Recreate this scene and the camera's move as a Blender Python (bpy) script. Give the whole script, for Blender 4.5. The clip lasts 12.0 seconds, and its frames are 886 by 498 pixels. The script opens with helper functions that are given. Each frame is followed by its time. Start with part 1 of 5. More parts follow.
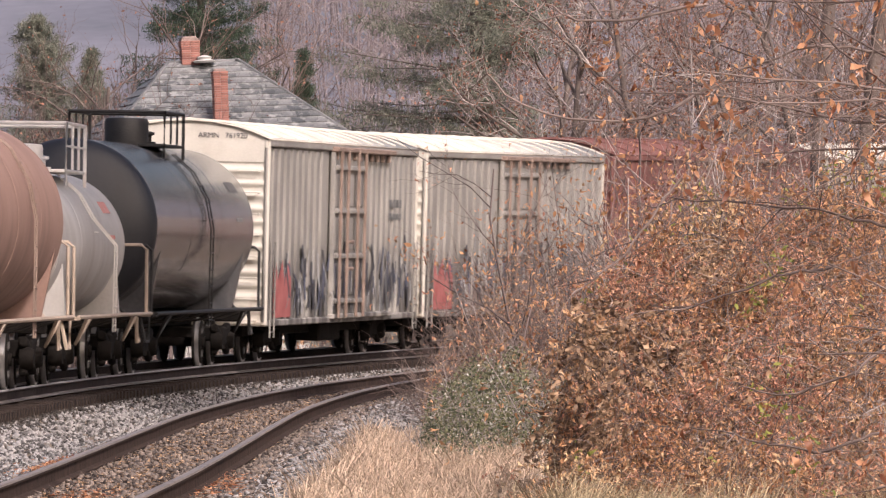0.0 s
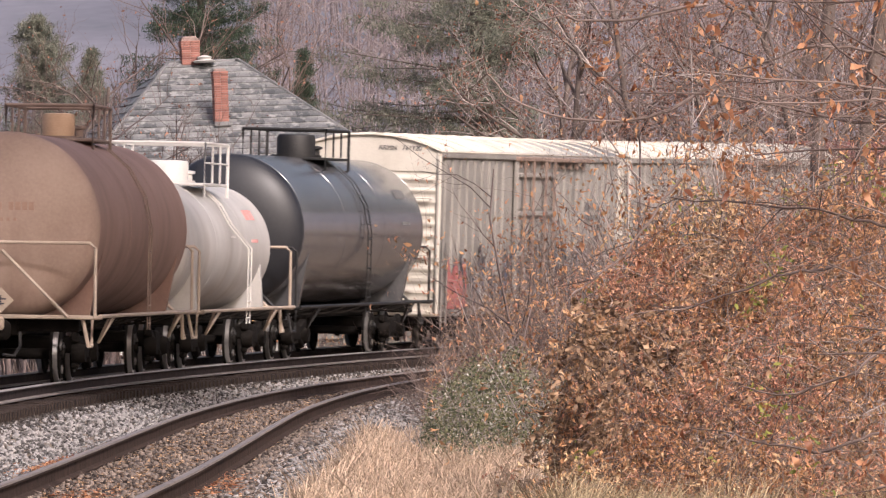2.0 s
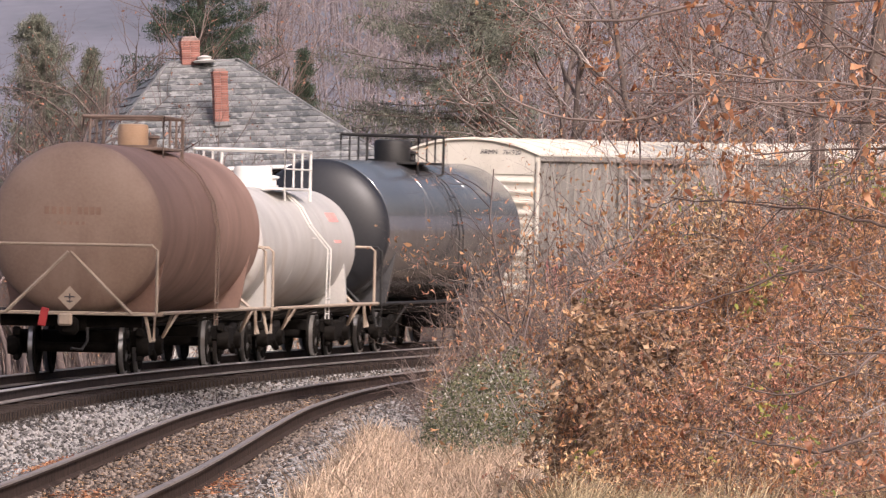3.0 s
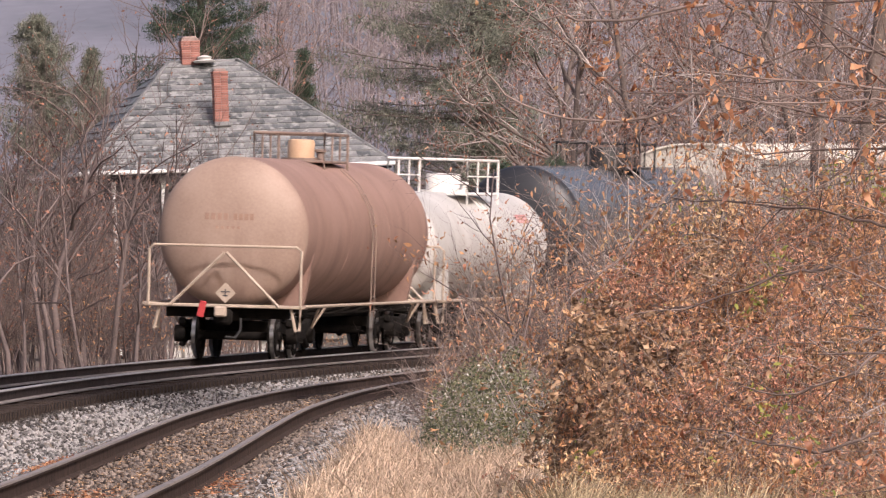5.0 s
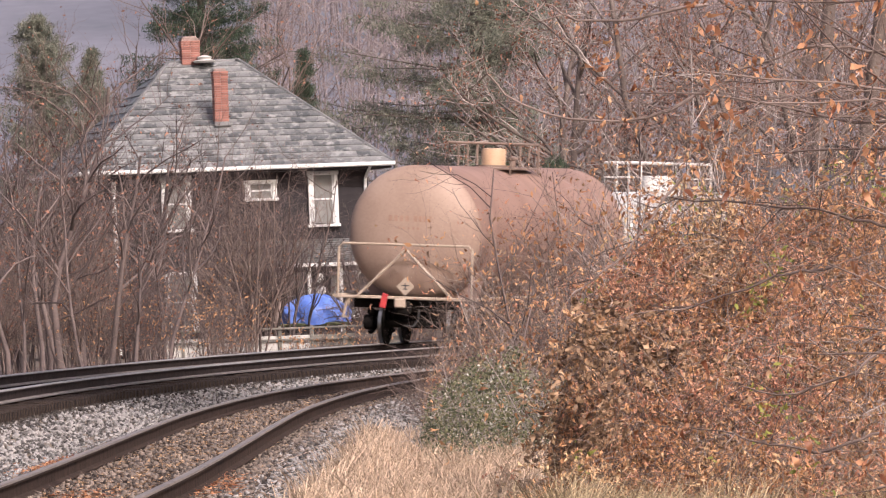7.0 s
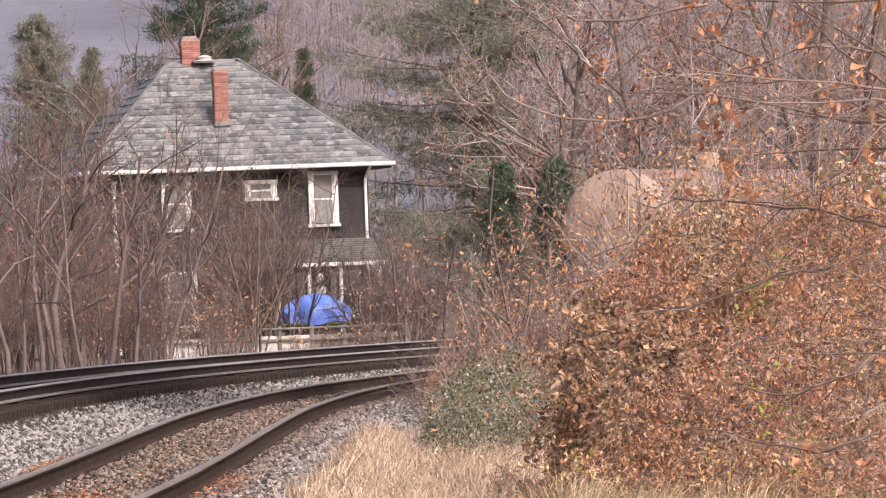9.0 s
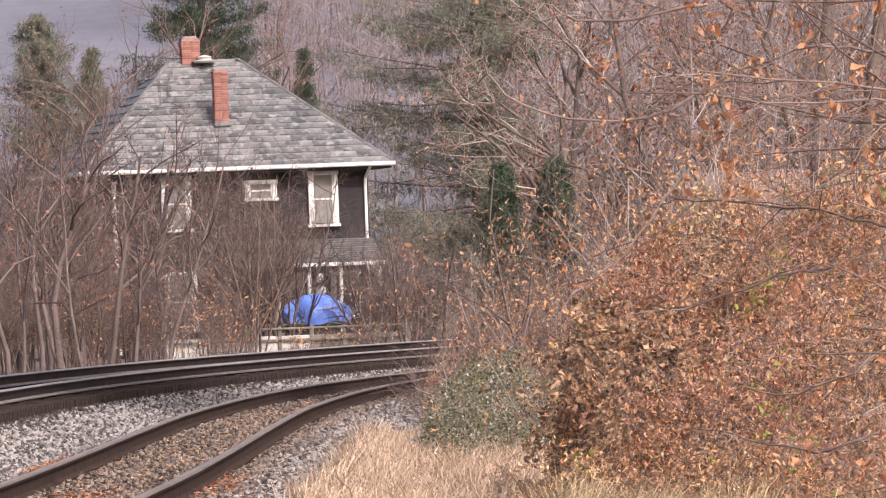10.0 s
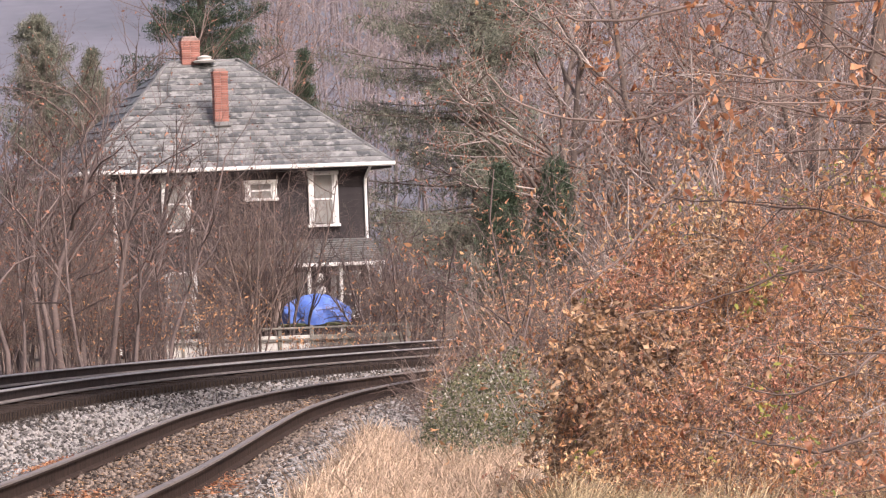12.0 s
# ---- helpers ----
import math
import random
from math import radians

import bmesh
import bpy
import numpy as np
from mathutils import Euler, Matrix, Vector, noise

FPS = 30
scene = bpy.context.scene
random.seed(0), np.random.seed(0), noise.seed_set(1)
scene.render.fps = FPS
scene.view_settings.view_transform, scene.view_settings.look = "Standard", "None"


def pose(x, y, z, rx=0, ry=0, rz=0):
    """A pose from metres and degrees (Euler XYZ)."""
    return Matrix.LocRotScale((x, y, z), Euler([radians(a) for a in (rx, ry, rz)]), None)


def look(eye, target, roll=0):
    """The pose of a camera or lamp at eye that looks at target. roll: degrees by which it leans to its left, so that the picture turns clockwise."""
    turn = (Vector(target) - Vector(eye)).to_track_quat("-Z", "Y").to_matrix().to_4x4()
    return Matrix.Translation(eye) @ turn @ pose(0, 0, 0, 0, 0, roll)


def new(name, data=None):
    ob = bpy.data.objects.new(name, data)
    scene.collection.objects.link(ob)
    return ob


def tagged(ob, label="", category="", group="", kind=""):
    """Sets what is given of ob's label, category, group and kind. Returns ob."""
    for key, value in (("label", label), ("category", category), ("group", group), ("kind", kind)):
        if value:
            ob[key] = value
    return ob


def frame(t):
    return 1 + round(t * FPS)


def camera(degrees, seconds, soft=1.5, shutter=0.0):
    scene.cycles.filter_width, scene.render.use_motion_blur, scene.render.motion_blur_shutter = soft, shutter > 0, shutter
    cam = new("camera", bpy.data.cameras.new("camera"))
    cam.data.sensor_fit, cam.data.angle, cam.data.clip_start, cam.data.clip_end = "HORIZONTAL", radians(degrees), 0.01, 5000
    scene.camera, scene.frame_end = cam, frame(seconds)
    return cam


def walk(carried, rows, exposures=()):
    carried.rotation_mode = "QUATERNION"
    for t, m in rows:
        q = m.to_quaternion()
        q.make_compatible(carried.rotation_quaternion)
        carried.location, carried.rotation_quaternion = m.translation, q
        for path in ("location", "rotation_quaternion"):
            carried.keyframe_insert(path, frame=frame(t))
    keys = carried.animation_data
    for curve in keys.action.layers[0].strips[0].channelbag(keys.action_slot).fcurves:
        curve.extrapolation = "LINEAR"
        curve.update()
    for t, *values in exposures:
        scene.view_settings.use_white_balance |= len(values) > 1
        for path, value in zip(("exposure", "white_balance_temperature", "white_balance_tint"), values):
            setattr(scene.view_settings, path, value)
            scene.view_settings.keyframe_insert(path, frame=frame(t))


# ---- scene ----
cam = camera(6.07, 12.0, 1.2, 0.5)
EYE = (0.0, 0.0, 1.146)
AIM = (0.0, 1000.0, 5.203)
walk(cam, [(0.0, look(EYE, AIM, -2.19)), (12.0, look(EYE, AIM, -2.19))], [(0.0, 0.10, 6300, 20), (5.5, 0.12, 6300, 20), (7.2, 0.2, 6300, 20), (9.0, 0.29, 6300, 20), (12.0, 0.3, 6300, 20)])

# ---- light ----
SUN_EL, SUN_AZ = 38.0, 150.0          # degrees; azimuth clockwise from +y
world = bpy.data.worlds.new("world")
scene.world = world
world.use_nodes = True
wn = world.node_tree.nodes
sky = wn.new("ShaderNodeTexSky")
sky.sky_type, sky.sun_disc = "NISHITA", False
sky.sun_elevation, sky.sun_rotation = radians(SUN_EL), radians(SUN_AZ)
sky.dust_density, sky.air_density = 9.0, 1.0
wn["Background"].inputs["Strength"].default_value = 0.15
world.node_tree.links.new(sky.outputs[0], wn["Background"].inputs["Color"])
sun = new("sun", bpy.data.lights.new("sun", "SUN"))
sun.data.energy, sun.data.angle, sun.data.color = 3.0, radians(2.0), (1.0, 0.93, 0.85)
sd = Vector((math.sin(radians(SUN_AZ)) * math.cos(radians(SUN_EL)), math.cos(radians(SUN_AZ)) * math.cos(radians(SUN_EL)), math.sin(radians(SUN_EL))))
sun.matrix_world = look(sd * 300, (0, 0, 0))


# ---- materials ----
def mat(name, c1, c2, scale=3.0, rough=0.75, metal=0.0, bump=0.0, fine=40.0, random_by="", spread=0.35, stretch=(1, 1, 1), translucent=0.0, ends=(0.42, 0.92)):
    """Two-scale noise between two colours, with grain in the relief; random_by: 'object' or 'island' varies the pieces."""
    m = bpy.data.materials.new(name)
    m.use_nodes = True
    n, l = m.node_tree.nodes, m.node_tree.links
    b = n["Principled BSDF"]
    b.inputs["Roughness"].default_value, b.inputs["Metallic"].default_value = rough, metal
    tc, mp = n.new("ShaderNodeTexCoord"), n.new("ShaderNodeMapping")
    mp.inputs["Scale"].default_value = stretch
    l.new(tc.outputs["Object"], mp.inputs["Vector"])
    big, small = n.new("ShaderNodeTexNoise"), n.new("ShaderNodeTexNoise")
    big.inputs["Scale"].default_value, small.inputs["Scale"].default_value = scale, fine
    big.inputs["Detail"].default_value = 5.0
    for t in (big, small):
        l.new(mp.outputs[0], t.inputs["Vector"])
    mix = n.new("ShaderNodeMath")
    mix.operation = "MULTIPLY_ADD"
    mix.inputs[1].default_value = 0.35
    l.new(small.outputs["Fac"], mix.inputs[0])
    l.new(big.outputs["Fac"], mix.inputs[2])
    fac = mix.outputs[0]
    ramp = n.new("ShaderNodeValToRGB")
    ramp.color_ramp.elements[0].position, ramp.color_ramp.elements[1].position = ends
    ramp.color_ramp.elements[0].color, ramp.color_ramp.elements[1].color = (*c1, 1), (*c2, 1)
    if random_by:
        src = n.new("ShaderNodeObjectInfo" if random_by == "object" else "ShaderNodeNewGeometry")
        ra = n.new("ShaderNodeMath")
        ra.operation = "MULTIPLY_ADD"
        ra.inputs[1].default_value, ra.inputs[2].default_value = spread * 2, -spread
        l.new(src.outputs["Random" if random_by == "object" else "Random Per Island"], ra.inputs[0])
        ad = n.new("ShaderNodeMath")
        l.new(fac, ad.inputs[0])
        l.new(ra.outputs[0], ad.inputs[1])
        fac = ad.outputs[0]
    l.new(fac, ramp.inputs[0])
    l.new(ramp.outputs[0], b.inputs["Base Color"])
    if bump:
        bp = n.new("ShaderNodeBump")
        bp.inputs["Strength"].default_value, bp.inputs["Distance"].default_value = bump, 0.02
        l.new(small.outputs["Fac"], bp.inputs["Height"])
        l.new(bp.outputs[0], b.inputs["Normal"])
    if translucent:
        tr, mx = n.new("ShaderNodeBsdfTranslucent"), n.new("ShaderNodeMixShader")
        mx.inputs[0].default_value = translucent
        l.new(ramp.outputs[0], tr.inputs["Color"])
        l.new(b.outputs[0], mx.inputs[1])
        l.new(tr.outputs[0], mx.inputs[2])
        l.new(mx.outputs[0], n["Material Output"].inputs["Surface"])
    return m


def add_stains(m, colour, scale, lo, hi, z_lo, z_hi, stretch=(1, 1, 0.15), full=0.0, overall=False):
    """Dirt streaks with a shape of their own over a material, fading out between the heights z_hi and z_lo on the object."""
    n, l = m.node_tree.nodes, m.node_tree.links
    b = n["Principled BSDF"]
    old = b.inputs["Base Color"].links[0].from_socket
    tc, mp, no = n.new("ShaderNodeTexCoord"), n.new("ShaderNodeMapping"), n.new("ShaderNodeTexNoise")
    mp.inputs["Scale"].default_value = stretch
    no.inputs["Scale"].default_value, no.inputs["Detail"].default_value = scale, 6.0
    l.new(n.new("ShaderNodeNewGeometry").outputs["Position"] if overall else tc.outputs["Object"], mp.inputs["Vector"])
    l.new(mp.outputs[0], no.inputs["Vector"])
    mr = n.new("ShaderNodeMapRange")
    mr.inputs["From Min"].default_value, mr.inputs["From Max"].default_value = lo, hi
    l.new(no.outputs["Fac"], mr.inputs["Value"])
    sx, zr, mu, mx = n.new("ShaderNodeSeparateXYZ"), n.new("ShaderNodeMapRange"), n.new("ShaderNodeMath"), n.new("ShaderNodeMix")
    l.new(tc.outputs["Object"], sx.inputs[0])
    zr.inputs["From Min"].default_value, zr.inputs["From Max"].default_value = z_hi, z_lo
    zr.inputs["To Min"].default_value = full
    l.new(sx.outputs["Z"], zr.inputs["Value"])
    mu.operation = "MULTIPLY"
    l.new(mr.outputs[0], mu.inputs[0])
    l.new(zr.outputs[0], mu.inputs[1])
    mx.data_type = "RGBA"
    l.new(mu.outputs[0], mx.inputs["Factor"])
    l.new(old, mx.inputs[6])
    mx.inputs[7].default_value = (*colour, 1)
    l.new(mx.outputs[2], b.inputs["Base Color"])
    return m


RAIL_SIDE = mat("rail_rust", (0.024, 0.016, 0.013), (0.065, 0.044, 0.036), 4, 0.85, 0.0, 0.3)
RAIL_TOP = mat("rail_head", (0.30, 0.285, 0.275), (0.44, 0.42, 0.41), 3, 0.4, 0.3)
DULL_TOP = mat("dull_rail_head", (0.15, 0.125, 0.11), (0.29, 0.25, 0.225), 3, 0.5, 0.2)
# The highlight along the rail foot is put into this lighter colour.
FOOT_HIGHLIGHT = mat("rail_foot_highlight", (0.10, 0.085, 0.078), (0.22, 0.19, 0.175), 3, 0.6)
TIE = mat("tie_wood", (0.014, 0.010, 0.009), (0.045, 0.034, 0.029), 5, 0.9, 0, 0.5)
GROUND = mat("earth", (0.075, 0.055, 0.042), (0.19, 0.145, 0.105), 0.8, 0.95, 0, 0.6, 12)
DIRT_STONE = mat("dirty_stone", (0.05, 0.038, 0.032), (0.22, 0.175, 0.145), 2, 0.9, 0, 0.2, 30, "island", 0.34)
# Darker stones for the strip along the main rails.
DARK_STONE = mat("dark_stone", (0.022, 0.019, 0.017), (0.09, 0.078, 0.07), 2, 0.85, 0, 0.2, 30, "island", 0.3)
MAIN_RAIL = mat("dark_rail", (0.016, 0.012, 0.011), (0.045, 0.033, 0.03), 4, 0.8, 0.0, 0.3)
STONE = mat("ballast_stone", (0.05, 0.046, 0.044), (0.33, 0.315, 0.305), 2, 0.9, 0, 0.2, 30, "island", 0.42)
BROWN_TANK = add_stains(mat("brown_tank", (0.22, 0.13, 0.10), (0.34, 0.215, 0.17), 0.7, 0.6, 0, 0.05, 20), (0.13, 0.075, 0.06), 1.6, 0.45, 0.7, 0.0, 3.0, (1, 1, 0.2), 0.25)
WHITE_TANK = add_stains(mat("white_tank", (0.38, 0.365, 0.345), (0.56, 0.54, 0.51), 0.9, 0.45, 0, 0.03, 25), (0.34, 0.30, 0.26), 1.8, 0.48, 0.75, 0.6, 3.2, (1, 1, 0.2), 0.2)
BROWN_HEAD = add_stains(mat("tan_head", (0.25, 0.17, 0.13), (0.37, 0.27, 0.215), 0.9, 0.65, 0, 0.05, 20), (0.17, 0.105, 0.08), 2.2, 0.5, 0.75, 0.0, 2.6, (1, 1, 0.25), 0.2)
FADED = mat("faded_marks", (0.25, 0.155, 0.115), (0.35, 0.225, 0.165), 3, 0.7)
PINK = mat("faded_red_marks", (0.50, 0.20, 0.19), (0.62, 0.36, 0.34), 3, 0.7)
GREY_MARK = mat("grey_marks", (0.10, 0.10, 0.10), (0.18, 0.18, 0.18), 3, 0.6)
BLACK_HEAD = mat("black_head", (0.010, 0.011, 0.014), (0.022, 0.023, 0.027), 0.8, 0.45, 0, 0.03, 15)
# Shell base raised above the heads' black: sky sheen put into the colour.
BLACK_TANK_SHEEN = add_stains(mat("black_tank_sheen", (0.05, 0.05, 0.054), (0.11, 0.11, 0.115), 0.8, 0.15, 0, 0.03, 15), (0.16, 0.155, 0.15), 2.4, 0.5, 0.75, 0.8, 4.0, (1, 1, 0.2), 0.2)
for m in (MAIN_RAIL, RAIL_SIDE, TIE, DARK_STONE):
    m.node_tree.nodes["Principled BSDF"].inputs["Specular IOR Level"].default_value = 0.12
BLACK_TANK_SHEEN.node_tree.nodes["Principled BSDF"].inputs["Specular IOR Level"].default_value = 0.9
BLACK_STEEL = mat("black_steel", (0.010, 0.010, 0.011), (0.03, 0.028, 0.026), 3, 0.6, 0.2, 0.2)
GEAR = mat("running_gear", (0.006, 0.0055, 0.005), (0.02, 0.017, 0.015), 4, 0.95, 0.0, 0.3)
GEAR.node_tree.nodes["Principled BSDF"].inputs["Specular IOR Level"].default_value = 0.08
WHEEL_RIM = mat("wheel_tread", (0.35, 0.34, 0.33), (0.6, 0.58, 0.56), 5, 0.3, 0.9)
PIPE_TAN = mat("pipe_tan", (0.32, 0.25, 0.19), (0.48, 0.39, 0.31), 3, 0.6, 0.0, 0.1)
PIPE_RUST = mat("pipe_rust", (0.16, 0.11, 0.085), (0.30, 0.22, 0.18), 3, 0.7, 0.0, 0.1)
WHITE_STEEL = mat("white_steel", (0.6, 0.57, 0.53), (0.8, 0.78, 0.74), 2, 0.5)
DOME_BUFF = mat("buff_paint", (0.42, 0.27, 0.16), (0.58, 0.40, 0.27), 2, 0.6)
# Side base is darkened for its dimmer light; the dirt streaks lie over it.
REEFER = add_stains(mat("reefer_dim_side", (0.22, 0.208, 0.19), (0.345, 0.325, 0.295), 0.8, 0.6, 0, 0.05, 20), (0.075, 0.068, 0.062), 2.4, 0.40, 0.56, 1.0, 2.6, (1, 1, 0.15), 0.16)
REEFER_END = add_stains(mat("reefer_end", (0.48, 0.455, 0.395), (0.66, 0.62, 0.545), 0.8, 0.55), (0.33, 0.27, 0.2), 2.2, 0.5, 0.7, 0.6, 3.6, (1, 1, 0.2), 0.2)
RED_CAR = add_stains(mat("boxcar_red", (0.12, 0.045, 0.038), (0.20, 0.08, 0.066), 0.9, 0.7), (0.07, 0.03, 0.025), 2, 0.45, 0.7, 0.6, 3.6, (1, 1, 0.2), 0.2)
RED_PAINT = mat("red_paint", (0.26, 0.06, 0.055), (0.40, 0.14, 0.13), 3, 0.7)
INK = mat("dark_ink", (0.02, 0.02, 0.025), (0.06, 0.06, 0.075), 3, 0.7)
PALE_INK = mat("pale_spray", (0.28, 0.28, 0.28), (0.42, 0.42, 0.42), 3, 0.7)
BLUE_INK = mat("blue_ink", (0.05, 0.06, 0.10), (0.11, 0.12, 0.17), 3, 0.7)
FLAG = mat("red_flag", (0.32, 0.025, 0.03), (0.5, 0.05, 0.05), 3, 0.7)
SLATE = add_stains(mat("slate", (0.06, 0.064, 0.068), (0.24, 0.24, 0.235), 2.2, 0.55, 0, 0.3, 22, "object", 0.2), (0.31, 0.31, 0.30), 4.5, 0.52, 0.68, 50, 60, (1, 0.5, 1.6), 1.0, True)
SLATE_REST = mat("slate_rest", (0.07, 0.074, 0.077), (0.21, 0.21, 0.205), 1.3, 0.6, 0, 0.3, 18, "island", 0.16)
SIDING = mat("dark_siding", (0.012, 0.010, 0.012), (0.035, 0.028, 0.030), 1.5, 0.8, 0, 0.2)
TRIM = mat("white_trim", (0.62, 0.62, 0.61), (0.82, 0.82, 0.80), 3, 0.5)
BRICK = mat("red_brick", (0.19, 0.085, 0.068), (0.37, 0.175, 0.14), 4, 0.85, 0, 0.3, 30, "object", 0.25)
MORTAR = mat("mortar", (0.22, 0.16, 0.14), (0.36, 0.28, 0.25), 5, 0.95)
CONCRETE = mat("concrete", (0.42, 0.41, 0.39), (0.62, 0.61, 0.58), 3, 0.9, 0, 0.2)
FENCE_WOOD = mat("fence_wood", (0.10, 0.10, 0.085), (0.24, 0.225, 0.20), 3, 0.85, 0, 0.2)
BLIND = mat("window_blind", (0.15, 0.15, 0.145), (0.26, 0.255, 0.24), 2, 0.7)
GLASS = mat("window_glass", (0.10, 0.11, 0.115), (0.2, 0.21, 0.21), 0.6, 0.08)
TARP = mat("blue_tarp", (0.07, 0.13, 0.43), (0.15, 0.26, 0.66), 2.5, 0.35, 0, 0.4, 12)
BARK = mat("bark", (0.075, 0.055, 0.047), (0.19, 0.15, 0.13), 3, 0.9, 0, 0.4)
LEAF_RUSSET = mat("leaf_russet", (0.13, 0.055, 0.038), (0.42, 0.21, 0.14), 0.9, 0.65, 0, 0, 9, "island", 0.4, translucent=0.3)
TWIG_DARK = mat("twig_dark", (0.062, 0.047, 0.044), (0.175, 0.135, 0.126), 1.2, 0.9, 0, 0, 20, "island", 0.3)
TWIG = mat("twig", (0.10, 0.07, 0.06), (0.25, 0.19, 0.165), 1.2, 0.9, 0, 0, 20, "island", 0.3)
TWIG_PALE = mat("twig_pale", (0.22, 0.18, 0.16), (0.46, 0.40, 0.37), 1.2, 0.9, 0, 0, 20, "island", 0.3)
LEAF_RUST = mat("leaf_rust", (0.24, 0.098, 0.042), (0.80, 0.46, 0.23), 1.1, 0.6, 0, 0, 9, "island", 0.3, translucent=0.4, ends=(0.42, 0.92))
LEAF_BROWN = mat("leaf_brown", (0.11, 0.062, 0.036), (0.56, 0.37, 0.22), 1.3, 0.65, 0, 0, 9, "island", 0.26, translucent=0.2, ends=(0.42, 0.95))
LEAF_ROSE = mat("leaf_rose", (0.28, 0.105, 0.062), (0.78, 0.43, 0.27), 1.1, 0.6, 0, 0, 9, "island", 0.26, translucent=0.35, ends=(0.42, 0.92))
WEED_OLIVE = mat("weed_olive", (0.20, 0.15, 0.085), (0.58, 0.46, 0.285), 1.4, 0.8, 0, 0, 9, "island", 0.35, translucent=0.2)
LEAF_TAN = mat("leaf_tan", (0.20, 0.12, 0.06), (0.80, 0.56, 0.32), 1.5, 0.65, 0, 0, 9, "island", 0.33, translucent=0.3, ends=(0.45, 0.86))
LEAF_ORANGE = mat("leaf_orange", (0.24, 0.085, 0.04), (0.66, 0.34, 0.18), 0.9, 0.5, 0, 0, 9, "island", 0.4, translucent=0.4)
LEAF_GREEN = mat("leaf_green", (0.055, 0.068, 0.032), (0.23, 0.23, 0.12), 0.9, 0.55, 0, 0, 9, "island", 0.4, translucent=0.25)
LEAF_PALE = mat("seed_head", (0.25, 0.23, 0.19), (0.62, 0.60, 0.54), 0.9, 0.7, 0, 0, 9, "island", 0.3, translucent=0.3)
LEAF_LIME = mat("leaf_lime", (0.16, 0.18, 0.03), (0.36, 0.36, 0.08), 0.9, 0.55, 0, 0, 9, "island", 0.4, translucent=0.4)
NEEDLE = mat("needle", (0.016, 0.034, 0.02), (0.065, 0.095, 0.052), 0.5, 0.7, 0, 0, 6, "island", 0.4)
NEEDLE_DUSTY = mat("needle_dusty", (0.085, 0.095, 0.072), (0.225, 0.23, 0.175), 0.5, 0.75, 0, 0, 6, "island", 0.4)
STRAW = mat("dry_grass", (0.40, 0.285, 0.19), (0.86, 0.665, 0.49), 1.0, 0.7, 0, 0, 9, "island", 0.4, translucent=0.45)
# Distance haze is put into both colours: bluish hill, pale low-contrast twigs.
HAZED_WOODS = mat("far_woods", (0.095, 0.102, 0.132), (0.19, 0.19, 0.225), 0.08, 0.95, 0, 0, 0.6, "", 0.35, (1, 0.35, 0.2))
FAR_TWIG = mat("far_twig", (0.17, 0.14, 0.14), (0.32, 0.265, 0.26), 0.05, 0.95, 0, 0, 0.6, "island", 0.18)


